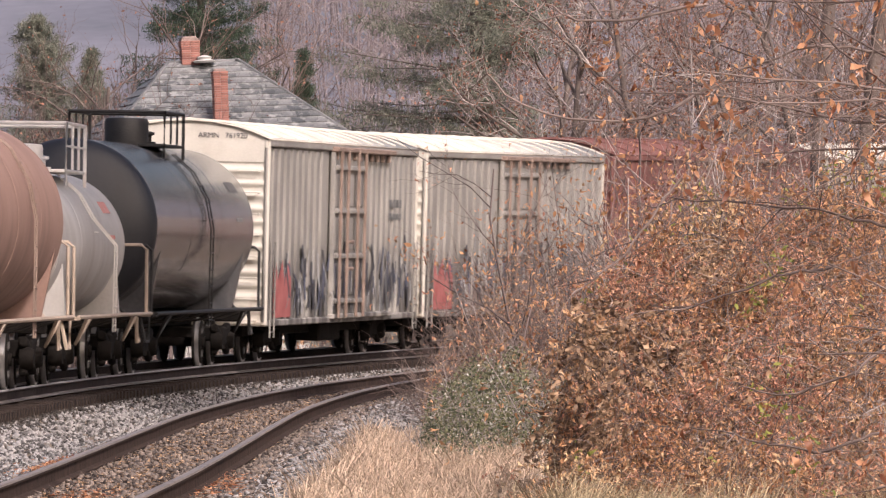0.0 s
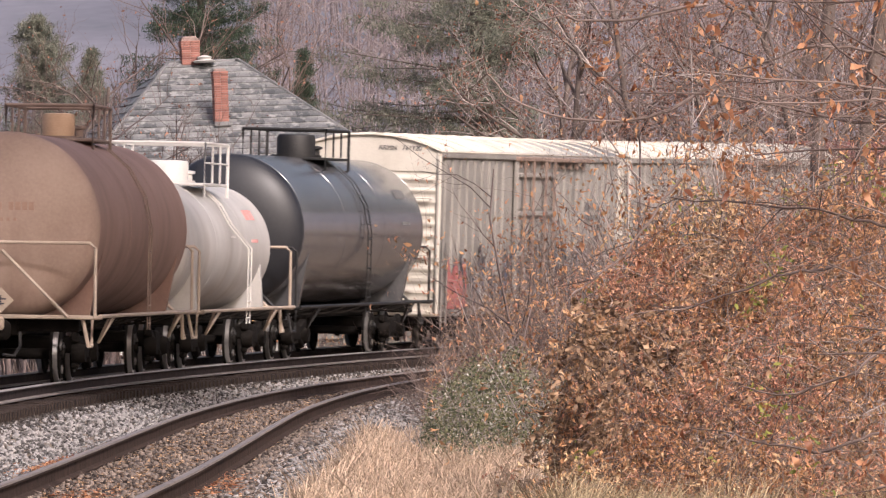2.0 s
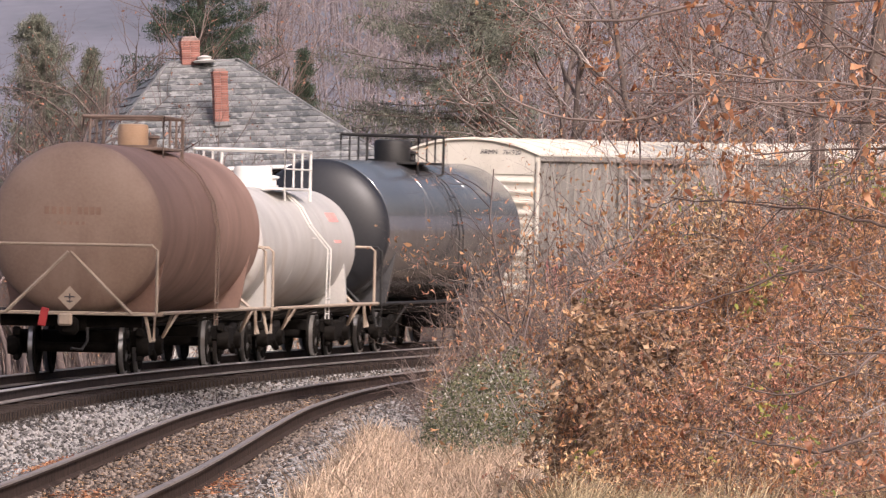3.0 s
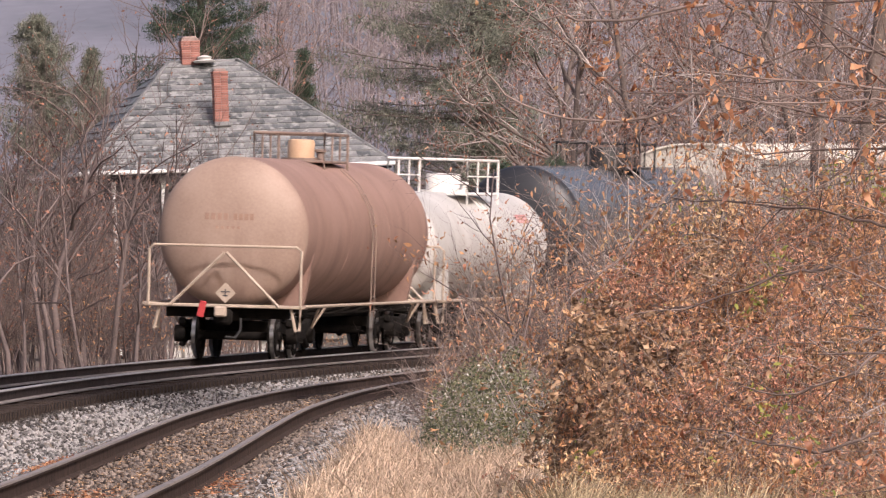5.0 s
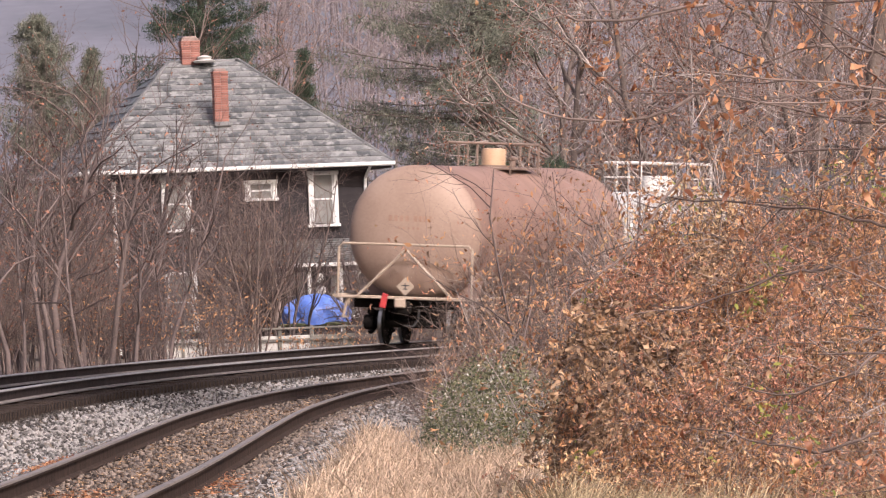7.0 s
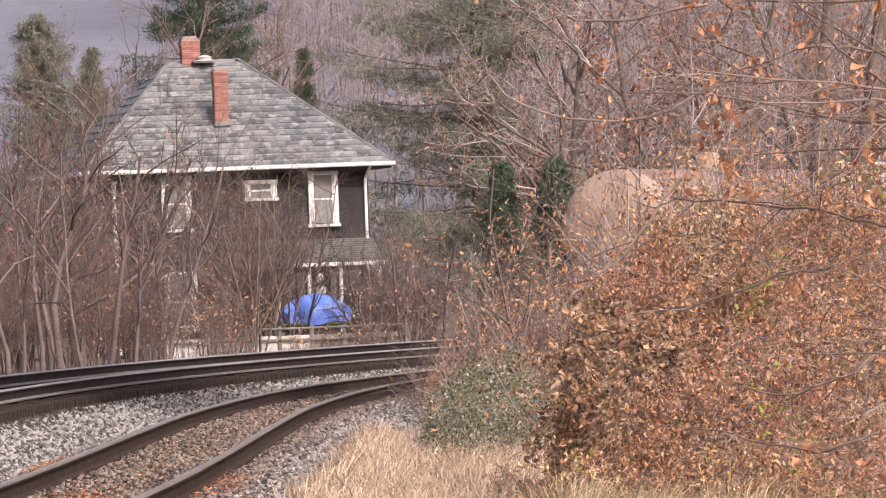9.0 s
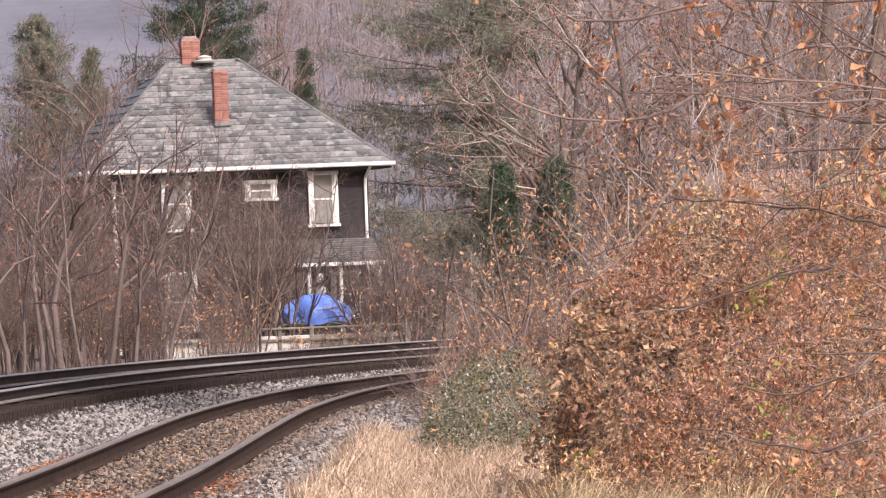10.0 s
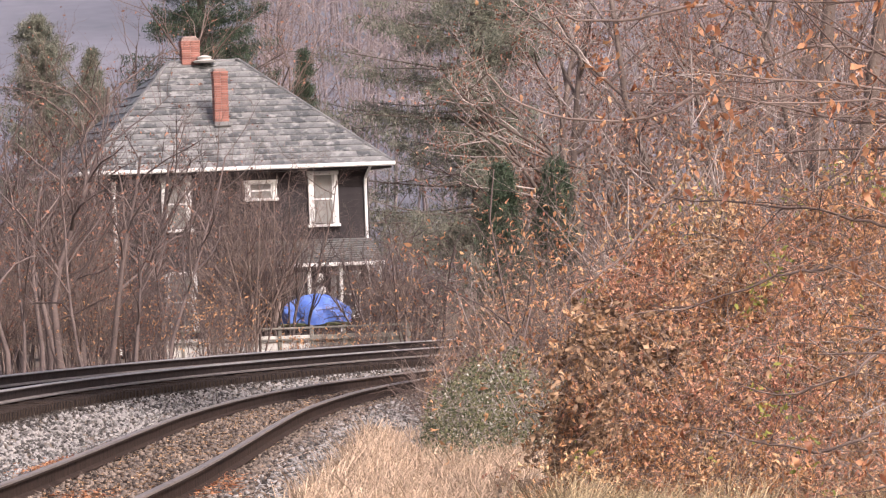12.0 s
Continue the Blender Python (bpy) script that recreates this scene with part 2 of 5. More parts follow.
# ---- shapes ----
class Geo:
    """Vertices and faces of one mesh."""

    def __init__(self):
        self.v, self.f = [], []

    def add(self, vs, fs):
        k = len(self.v)
        self.v += [tuple(p) for p in vs]
        self.f += [tuple(i + k for i in q) for q in fs]
        return self

    def box(self, c, s, m=None, bevel=0.0):
        hx, hy, hz = s[0] / 2, s[1] / 2, s[2] / 2
        if bevel:
            b = min(bevel, hx * 0.9, hy * 0.9, hz * 0.9)
            vs = []
            for x in (-1, 1):
                for y in (-1, 1):
                    for z in (-1, 1):
                        vs += [(x * hx, y * (hy - b), z * (hz - b)), (x * (hx - b), y * hy, z * (hz - b)), (x * (hx - b), y * (hy - b), z * hz)]
            bm = bmesh.new()
            for p in vs:
                bm.verts.new(p)
            bmesh.ops.convex_hull(bm, input=bm.verts)
            bm.verts.index_update()
            vs, fs = [v.co.copy() for v in bm.verts], [[v.index for v in f.verts] for f in bm.faces]
            bm.free()
        else:
            vs = [(x * hx, y * hy, z * hz) for x in (-1, 1) for y in (-1, 1) for z in (-1, 1)]
            fs = [(0, 1, 3, 2), (4, 6, 7, 5), (0, 4, 5, 1), (2, 3, 7, 6), (0, 2, 6, 4), (1, 5, 7, 3)]
        vs = [Vector(p) for p in vs]
        if m is not None:
            vs = [m @ p for p in vs]
        return self.add([p + Vector(c) for p in vs], fs)

    def tube(self, pts, r, sides=8, r2=None):
        pts = [Vector(p) for p in pts]
        n = len(pts)
        vs, fs = [], []
        for i, p in enumerate(pts):
            d = (pts[min(i + 1, n - 1)] - pts[max(i - 1, 0)]).normalized()
            a = d.cross(Vector((0, 0, 1)) if abs(d.z) < 0.9 else Vector((0, 1, 0))).normalized()
            b = d.cross(a)
            q = r if r2 is None else r + (r2 - r) * i / (n - 1)
            vs += [p + (a * math.cos(t) + b * math.sin(t)) * q for t in (2 * math.pi * j / sides for j in range(sides))]
        for i in range(n - 1):
            for j in range(sides):
                k = (j + 1) % sides
                fs.append((i * sides + j, i * sides + k, (i + 1) * sides + k, (i + 1) * sides + j))
        fs += [tuple(range(sides)), tuple(range((n - 1) * sides, n * sides))]
        return self.add(vs, fs)

    def lathe(self, prof, sides=48, axis="y", c=(0, 0, 0)):
        """prof: (radius, way along the axis)."""
        vs, fs = [], []
        for r, h in prof:
            for j in range(sides):
                t = 2 * math.pi * j / sides
                a, b = r * math.cos(t), r * math.sin(t)
                p = {"y": (a, h, b), "z": (a, b, h), "x": (h, a, b)}[axis]
                vs.append((p[0] + c[0], p[1] + c[1], p[2] + c[2]))
        for i in range(len(prof) - 1):
            for j in range(sides):
                k = (j + 1) % sides
                fs.append((i * sides + j, i * sides + k, (i + 1) * sides + k, (i + 1) * sides + j))
        fs += [tuple(range(sides)), tuple(range((len(prof) - 1) * sides, len(prof) * sides))]
        return self.add(vs, fs)

    def sheet(self, rows):
        """A skin over rows of points."""
        n = len(rows[0])
        return self.add([p for r in rows for p in r], [(i * n + j, i * n + j + 1, (i + 1) * n + j + 1, (i + 1) * n + j) for i in range(len(rows) - 1) for j in range(n - 1)])


def mesh_of(name, g, material, smooth=False):
    me = bpy.data.meshes.new(name)
    me.from_pydata(g.v, [], g.f)
    bm = bmesh.new()
    bm.from_mesh(me)
    bmesh.ops.recalc_face_normals(bm, faces=bm.faces)
    if smooth:
        for f in bm.faces:
            f.smooth = len(f.verts) <= 4
    bm.to_mesh(me)
    bm.free()
    me.materials.append(material)
    if smooth:
        me.set_sharp_from_angle(angle=radians(40))
    return me


def part(name, g, material, parent=None, label="", smooth=False):
    ob = new(name, mesh_of(name, g, material, smooth))
    ob.parent = parent
    return tagged(ob, label)


def empty(name, label, category, group="", at=(0, 0, 0), rz=0):
    ob = new(name)
    ob.matrix_world = pose(*at, 0, 0, rz)
    return tagged(ob, label, category, group)


def soup(name, v, f, material, parent=None, label=""):
    """A large mesh of triangles from arrays."""
    v, f = np.asarray(v, np.float32), np.asarray(f, np.int32)
    me = bpy.data.meshes.new(name)
    me.vertices.add(len(v))
    me.vertices.foreach_set("co", v.ravel())
    me.loops.add(f.size)
    me.loops.foreach_set("vertex_index", f.ravel())
    me.polygons.add(len(f))
    me.polygons.foreach_set("loop_start", np.arange(0, f.size, 3, dtype=np.int32))
    me.update(calc_edges=True)
    me.validate()
    me.materials.append(material)
    ob = new(name, me)
    ob.parent = parent
    return tagged(ob, label)


def soup_tubes(lines, sides=3):
    """lines: (points k x 3, radius at the foot, radius at the tip) with equal k. Returns arrays."""
    by = {}
    for p, a, b in lines:
        by.setdefault(len(p), []).append((p, a, b))
    vs, fs, base = [], [], 0
    for k, items in by.items():
        p = np.array([i[0] for i in items], float)
        r = np.array([i[1] for i in items])[:, None] * (1 - np.linspace(0, 1, k)) + np.array([i[2] for i in items])[:, None] * np.linspace(0, 1, k)
        d = np.gradient(p, axis=1)
        d /= np.linalg.norm(d, axis=2, keepdims=True) + 1e-9
        ref = np.where(np.abs(d[..., 2:3]) < 0.9, np.array([0, 0, 1.0]), np.array([0, 1.0, 0]))
        a = np.cross(d, ref)
        a /= np.linalg.norm(a, axis=2, keepdims=True) + 1e-9
        b = np.cross(d, a)
        ang = np.arange(sides) * 2 * math.pi / sides
        ring = p[:, :, None, :] + r[:, :, None, None] * (a[:, :, None, :] * np.cos(ang)[:, None] + b[:, :, None, :] * np.sin(ang)[:, None])
        n = len(items)
        vs.append(ring.reshape(-1, 3))
        idx = np.arange(n * k * sides).reshape(n, k, sides) + base
        i0, i1 = idx[:, :-1], np.roll(idx, -1, 2)[:, :-1]
        j0, j1 = idx[:, 1:], np.roll(idx, -1, 2)[:, 1:]
        fs += [np.stack([i0, i1, j1], -1).reshape(-1, 3), np.stack([i0, j1, j0], -1).reshape(-1, 3)]
        base += n * k * sides
    return np.concatenate(vs), np.concatenate(fs)


def soup_leaves(rng, pts, size, droop=0.3, narrow=0.55, plain=False):
    """A folded, pointed leaf at each point, turned at random."""
    n = len(pts)
    s = size * rng.uniform(0.55, 1.35, n)[:, None]
    d = rng.normal(size=(n, 3))
    d[:, 2] -= droop
    d /= np.linalg.norm(d, axis=1, keepdims=True)
    w = np.cross(d, rng.normal(size=(n, 3)))
    w /= np.linalg.norm(w, axis=1, keepdims=True) + 1e-9
    u = np.cross(d, w)
    nar = (narrow * rng.uniform(0.6, 1.3, n))[:, None]
    curl = rng.uniform(-2.6, 2.6, n)[:, None]
    twist = rng.uniform(-1.4, 1.4, n)[:, None]

    def rib(t, wide):
        c = pts + d * s * (t - 0.5) + u * s * curl * (t - 0.4) ** 2 * 1.4
        e = (w + u * twist * (t - 0.3)) * s * nar * 0.5 * wide
        return c - e, c + e

    if plain:
        (a, b), (c, _), (e, _) = rib(0.45, 1.0), rib(0.0, 0.0), rib(1.0, 0.0)
        k = np.arange(n)[:, None] * 4
        return np.stack([c, a, b, e], 1).reshape(-1, 3), np.concatenate([k + [0, 2, 1], k + [1, 2, 3]])
    l1, r1 = rib(0.32, 1.0)
    l2, r2 = rib(0.68, 0.72)
    tip, _ = rib(1.0, 0.0)
    q0, _ = rib(0.0, 0.0)
    v = np.stack([q0, l1, r1, l2, r2, tip], 1).reshape(-1, 3)
    k = np.arange(n)[:, None] * 6
    return v, np.concatenate([k + [0, 2, 1], k + [1, 2, 4], k + [1, 4, 3], k + [3, 4, 5]])


def joined(*soups):
    vs, fs, base = [], [], 0
    for v, f in soups:
        vs.append(v)
        fs.append(f + base)
        base += len(v)
    return np.concatenate(vs), np.concatenate(fs)


def wander(rng, p, d, length, k=5, bend=0.25, lift=0.0):
    """A crooked line of k points."""
    p, d = np.array(p, float), np.array(d, float)
    d /= np.linalg.norm(d)
    out = [p.copy()]
    for _ in range(k - 1):
        d = d + rng.normal(size=3) * bend
        d[2] += lift
        d /= np.linalg.norm(d)
        p = p + d * length / (k - 1)
        out.append(p.copy())
    return np.array(out)


def branching(rng, foot, height, r, levels=3, fan=5, spread=0.8, up=0.25, shrink=0.55, lean=(0, 0, 1), start=0.25):
    """Limbs of a bare tree: trunk lines, and the finer lines that carry the leaves."""
    lines, tips = [], []
    todo = [(np.array(foot, float), np.array(lean, float), height, r, 0)]
    while todo:
        p, d, ln, rr, lev = todo.pop()
        k = 7 if lev == 0 else 5
        line = wander(rng, p, d, ln, k, 0.10 if lev == 0 else 0.2, up * 0.15)
        lines.append((line, rr, rr * (0.35 if lev < levels else 0.3)))
        if lev == levels:
            tips.append(line)
            continue
        m = fan + (3 if lev == 0 else 0)
        for i in range(m):
            t = start + (1 - start) * (i + rng.uniform(0, 1)) / m if lev == 0 else rng.uniform(0.25, 1.0)
            q = t * (k - 1)
            a = int(min(q, k - 2))
            at = line[a] + (line[a + 1] - line[a]) * (q - a)
            w = line[a + 1] - line[a]
            w = w / np.linalg.norm(w)
            s = rng.normal(size=3)
            s -= w * s.dot(w)
            s /= np.linalg.norm(s)
            todo.append((at, w * (1 - spread * 0.6) + s * spread + np.array([0, 0, up]), ln * shrink * rng.uniform(0.6, 1.15) * (1.15 - 0.5 * t if lev == 0 else 1), rr * 0.45 * (1.2 - 0.6 * t), lev + 1))
    return lines, tips


# ---- the lie of the land ----
def main_x(y):
    u = min(y, 178.0) - 125
    x = -6.5487 + 0.04792 * u + 0.00121 * u * u + 7.0e-6 * u ** 3
    if y < 105:
        x = -7.15 - (105 - y) * 0.004
    return x


def make_track():
    """Points along the main track's middle every half metre, with way along it from y = 125: a bend that tightens, then runs on evenly."""
    pts, y = [], 20.0
    while y < 178:
        pts.append((main_x(y), y))
        y += 0.5
    slope = (pts[-1][0] - pts[-2][0]) / 0.5
    ang = math.atan(slope)
    x, y = pts[-1]
    for i in range(520):
        ang += 0.5 / (215.0 + 0.3 * i)
        x, y = x + 0.5 * math.sin(ang), y + 0.5 * math.cos(ang)
        pts.append((x, y))
    way = [0.0]
    for a, b in zip(pts, pts[1:]):
        way.append(way[-1] + math.hypot(b[0] - a[0], b[1] - a[1]))
    xs, ys = np.array([p[0] for p in pts]), np.array([p[1] for p in pts])
    way = np.array(way)
    return xs, ys, way - np.interp(125.0, ys[:317], way[:317])


TX, TY, TS = make_track()


def track_z(y):
    return -0.115 - 0.0011 * (min(max(y, 100), 185) - 125)


def cant(y):
    return 0.075 + 0.0006 * (min(max(y, 110), 175) - 125)


def on_track(s):
    """Place and heading on the main track, s metres on from y = 125."""
    x, y = float(np.interp(s, TS, TX)), float(np.interp(s, TS, TY))
    x2, y2 = float(np.interp(s + 0.5, TS, TX)), float(np.interp(s + 0.5, TS, TY))
    d = Vector((x2 - x, y2 - y, 0)).normalized()
    return Vector((x, y, track_z(y) + cant(y) / 2)), d, cant(y)


def siding_x(y):
    u = (min(y, 150.0) - 100) / 50
    x = 0.3215 * u ** 4 + 1.437 * u ** 3 + 0.8762 * u ** 2 + 0.6272 * u - 2.7068
    if y < 66:
        u = -0.68
        x = 0.3215 * u ** 4 + 1.437 * u ** 3 + 0.8762 * u ** 2 + 0.6272 * u - 2.7068 - (66 - y) * 0.016
    if y > 150:
        x += (y - 150) * 0.155 + (y - 150) ** 2 * 0.0022
    return x


SIDING_Z = -0.40


def ground_z(x, y):
    """Bed of the main track, slope to the siding, verge, brush beyond the tracks, then the wooded hill."""
    mx = main_x(min(y, 178)) if y < 178 else float(np.interp(y, TY, TX))
    sx = siding_x(min(y, 190))
    low = -0.85 + 0.12 * noise.noise((x * 0.4, y * 0.15, 0))
    z = low
    if y < 230:
        dm, ds = abs(x - mx), x - sx
        crown = track_z(y) - (0.37 if x > mx + 0.9 else 0.27)
        shoulder = crown - max(0.0, dm - 1.6) * 0.2
        z = max(z, min(crown, shoulder))
        if abs(ds) < 2.6:
            z = max(z, SIDING_Z - 0.20 - max(0.0, abs(ds) - 1.25) * 0.22)
    if y > 300:
        z += (y - 300) * 0.085 * min(1.0, (y - 300) / 120)
    return z


def build_ground():
    ys = [-900, -500, -250, -120, -60, -30, -15, -5, 5, 12] + [20 + 1.0 * i for i in range(0, 190)] + [210 + 4.0 * i for i in range(0, 40)] + [370 * 1.045 ** i for i in range(0, 42)]
    xs = [-900, -500, -250, -120, -70, -45, -32, -24, -18] + [-15 + 0.3 * i for i in range(0, 80)] + [10, 12, 15, 20, 28, 40, 60, 100, 200, 450, 900]
    g = Geo().sheet([[(x, y, ground_z(x, y)) for x in xs] for y in ys])
    ob = part("ground", g, GROUND, None, "bare brown earth with leaf litter", True)
    tagged(ob, "brown earth and leaf litter rising to a wooded hill", "ground", "", "structure")
    ob.data.materials.append(HAZED_WOODS)
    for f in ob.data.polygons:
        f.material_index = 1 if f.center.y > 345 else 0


def rail_profile():
    return [(-0.036, 0.0), (0.036, 0.0), (0.036, -0.035), (0.010, -0.045), (0.010, -0.145), (0.07, -0.165), (0.07, -0.18), (-0.07, -0.18), (-0.07, -0.165), (-0.010, -0.145), (-0.010, -0.045), (-0.036, -0.035)]


def build_rail(path_at, a, b, side, parent, side_mat, top_mat, step=1.0):
    prof = rail_profile()
    rows, s = [], a
    tops, feet = [], []
    while s <= b:
        p, d, c = path_at(s)
        r = Vector((d.y, -d.x, -c / 1.505)).normalized()
        u = r.cross(d).normalized()
        o = p + r * 0.7525 * side
        rows.append([o + r * x + u * z for x, z in prof + prof[:1]])
        tops.append([o + r * x + u * z for x, z in ((-0.040, -0.016), (-0.036, 0.001), (-0.026, 0.005), (0.026, 0.005), (0.036, 0.001), (0.040, -0.016))])
        feet.append([o + r * x + u * z for x, z in ((0.012, -0.142), (0.055, -0.157), (0.073, -0.162), (0.074, -0.176))])
        s += step
    rail = part("rail", Geo().sheet(rows), side_mat, parent)
    part("rail_head", Geo().sheet(tops), top_mat, rail, "worn bright running surface")
    if side_mat is MAIN_RAIL:
        part("rail_foot_highlight", Geo().sheet(feet), FOOT_HIGHLIGHT, rail, "rail foot, its highlight painted lighter")


def siding_at(y):
    x, x2 = siding_x(y), siding_x(y + 0.5)
    d = Vector((x2 - x, 0.5, 0)).normalized()
    wob = 0.02 * noise.noise((0, y * 0.09, 3.0))
    return Vector((x + wob, y, SIDING_Z)), d, 0.0


def build_tracks():
    tie = Geo().box((0, 0, -0.09), (2.6, 0.23, 0.18), None, 0.012)
    tie_mesh = mesh_of("tie", tie, TIE)
    for name, at, a, b, lab in (("main_track", on_track, -70.0, 130.0, "rusty curved steel rails of the main line, banked on ballast"), ("siding_track", siding_at, 45.0, 185.0, "rusty siding rails sunk in dirty ballast and leaves")):
        tr = tagged(new(name), lab, "railway track", "", "structure")
        for side in (1, -1):
            build_rail(at, a, b, side, tr, *((MAIN_RAIL, RAIL_TOP) if name == "main_track" else (RAIL_SIDE, DULL_TOP)))
        s = a
        rng = random.Random(5)
        while s < b:
            p, d, c = at(s)
            ob = new("tie", tie_mesh)
            ob.parent = tr
            r = Vector((d.y, -d.x, -c / 1.505)).normalized()
            m = Matrix((r, d, r.cross(d))).transposed().to_4x4()
            ob.matrix_world = Matrix.Translation(p + Vector((0, 0, -0.185 - rng.uniform(0, 0.03)))) @ m
            s += 0.53
    # loose stones of the beds
    rng = np.random.default_rng(7)
    ico = np.array([(1, 0, 0), (-1, 0, 0), (0, 1, 0), (0, -1, 0), (0, 0, 1), (0, 0, -1)], float)
    tri = np.array([(0, 2, 4), (2, 1, 4), (1, 3, 4), (3, 0, 4), (2, 0, 5), (1, 2, 5), (3, 1, 5), (0, 3, 5)])
    pts = []
    for _ in range(95000):
        y = 55 + 125 * rng.random() ** 1.3
        x = rng.uniform(-8.5, 0.2)
        mx, sx = main_x(min(y, 178)), siding_x(y)
        if x > sx + 2.3 + 0.25 * rng.normal() or x < mx - 2.6:
            continue
        if abs(x - mx) < 1.3 and rng.random() < 0.65:
            continue
        if abs(x - sx) < 0.95 and rng.random() < 0.55:
            continue
        pts.append((x, y, ground_z(x, y) + 0.012, 1 if abs(x - sx) < 1.0 + 0.5 * rng.random() else 2 if abs(x - mx) < 1.35 + 0.5 * rng.random() else 0))
    p = np.array(pts)
    kinds = p[:, 3]
    p = p[:, :3]
    n = len(p)
    sc = rng.uniform(0.017, 0.042, n)[:, None, None] * rng.uniform(0.6, 1.2, (n, 6, 1))
    rot = rng.normal(size=(n, 3, 3))
    q, _ = np.linalg.qr(rot)
    v = np.einsum("kj,nij->nki", ico, q) * sc + p[:, None, :]
    for pick, name, m, lab in ((kinds == 0, "ballast", STONE, "grey crushed-stone ballast beside the rails"), (kinds == 2, "oily_ballast", DARK_STONE, "dark stones along the main rails"), (kinds == 1, "dirty_ballast", DIRT_STONE, "brown dirty stones along the siding")):
        w = v[pick]
        f = (np.arange(len(w))[:, None, None] * 6 + tri).reshape(-1, 3)
        tagged(soup(name, w.reshape(-1, 3), f, m), lab, "gravel", "", "stuff")


# ---- the train ----
WHEEL_R = 0.42
SPIN = []


def build_truck(parent, y, material):
    t = new("truck")
    t.parent = parent
    t.location = (0, y, 0)
    for side in (-1, 1):
        g = Geo()
        x = side * 1.0
        g.box((x, 0, 0.52), (0.16, 0.75, 0.34), None, 0.04)
        for e in (-1, 1):
            g.box((x, e * 0.62, 0.60), (0.14, 0.75, 0.15), pose(0, 0, 0, e * 12).to_3x3(), 0.03)
            g.box((x, e * 0.62, 0.34), (0.12, 0.70, 0.10), pose(0, 0, 0, -e * 18).to_3x3(), 0.03)
            g.lathe([(0.15, -0.1), (0.17, 0.0), (0.13, 0.1)], 14, "x", (x + side * 0.05, e * 0.86, 0.44))
        for k in (-0.12, 0.12):
            g.tube([(x, k, 0.30), (x, k, 0.58)], 0.075, 8)
        part("side_frame", g, material, t, "", True)
    part("bolster", Geo().box((0, 0, 0.56), (2.0, 0.40, 0.26), None, 0.03), material, t)
    prof = [(0.09, -0.84), (0.09, -0.79), (0.36, -0.79), (0.38, -0.765), (0.42, -0.765), (0.425, -0.70), (0.45, -0.685), (0.45, -0.655), (0.34, -0.65), (0.30, -0.70), (0.12, -0.69), (0.08, -0.6)]
    for e in (-1, 1):
        g = Geo().lathe(prof + [(r, -x) for r, x in reversed(prof)], 26, "x")
        w = part("wheelset", g, GEAR, t, "", True)
        w.location = (0, e * 0.86, WHEEL_R)
        for s in (-1, 1):
            rim = Geo()
            rim.lathe([(0.388, s * 0.768), (0.425, s * 0.767), (0.428, s * 0.70), (0.388, s * 0.70)], 26, "x")
            for k in range(3):
                a = 2.1 * k
                rim.box((s * 0.80, 0.23 * math.cos(a), 0.23 * math.sin(a)), (0.03, 0.09, 0.09))
            part("tread", rim, WHEEL_RIM, w, "bright worn wheel tread", True)
        SPIN.append(w)
    return t


def coupler(parent, y, e):
    g = Geo().box((0, y + e * 0.22, 0.78), (0.16, 0.5, 0.2), None, 0.03).box((0.04, y + e * 0.5, 0.78), (0.3, 0.22, 0.3), None, 0.06)
    part("coupler", g, GEAR, parent, "", True)


def hose(parent, y, e):
    part("air_hose", Geo().tube([(0.3, y, 0.75), (0.32, y + e * 0.12, 0.55), (0.25, y + e * 0.3, 0.4), (0.1, y + e * 0.42, 0.42)], 0.025, 6), BLACK_STEEL, parent)


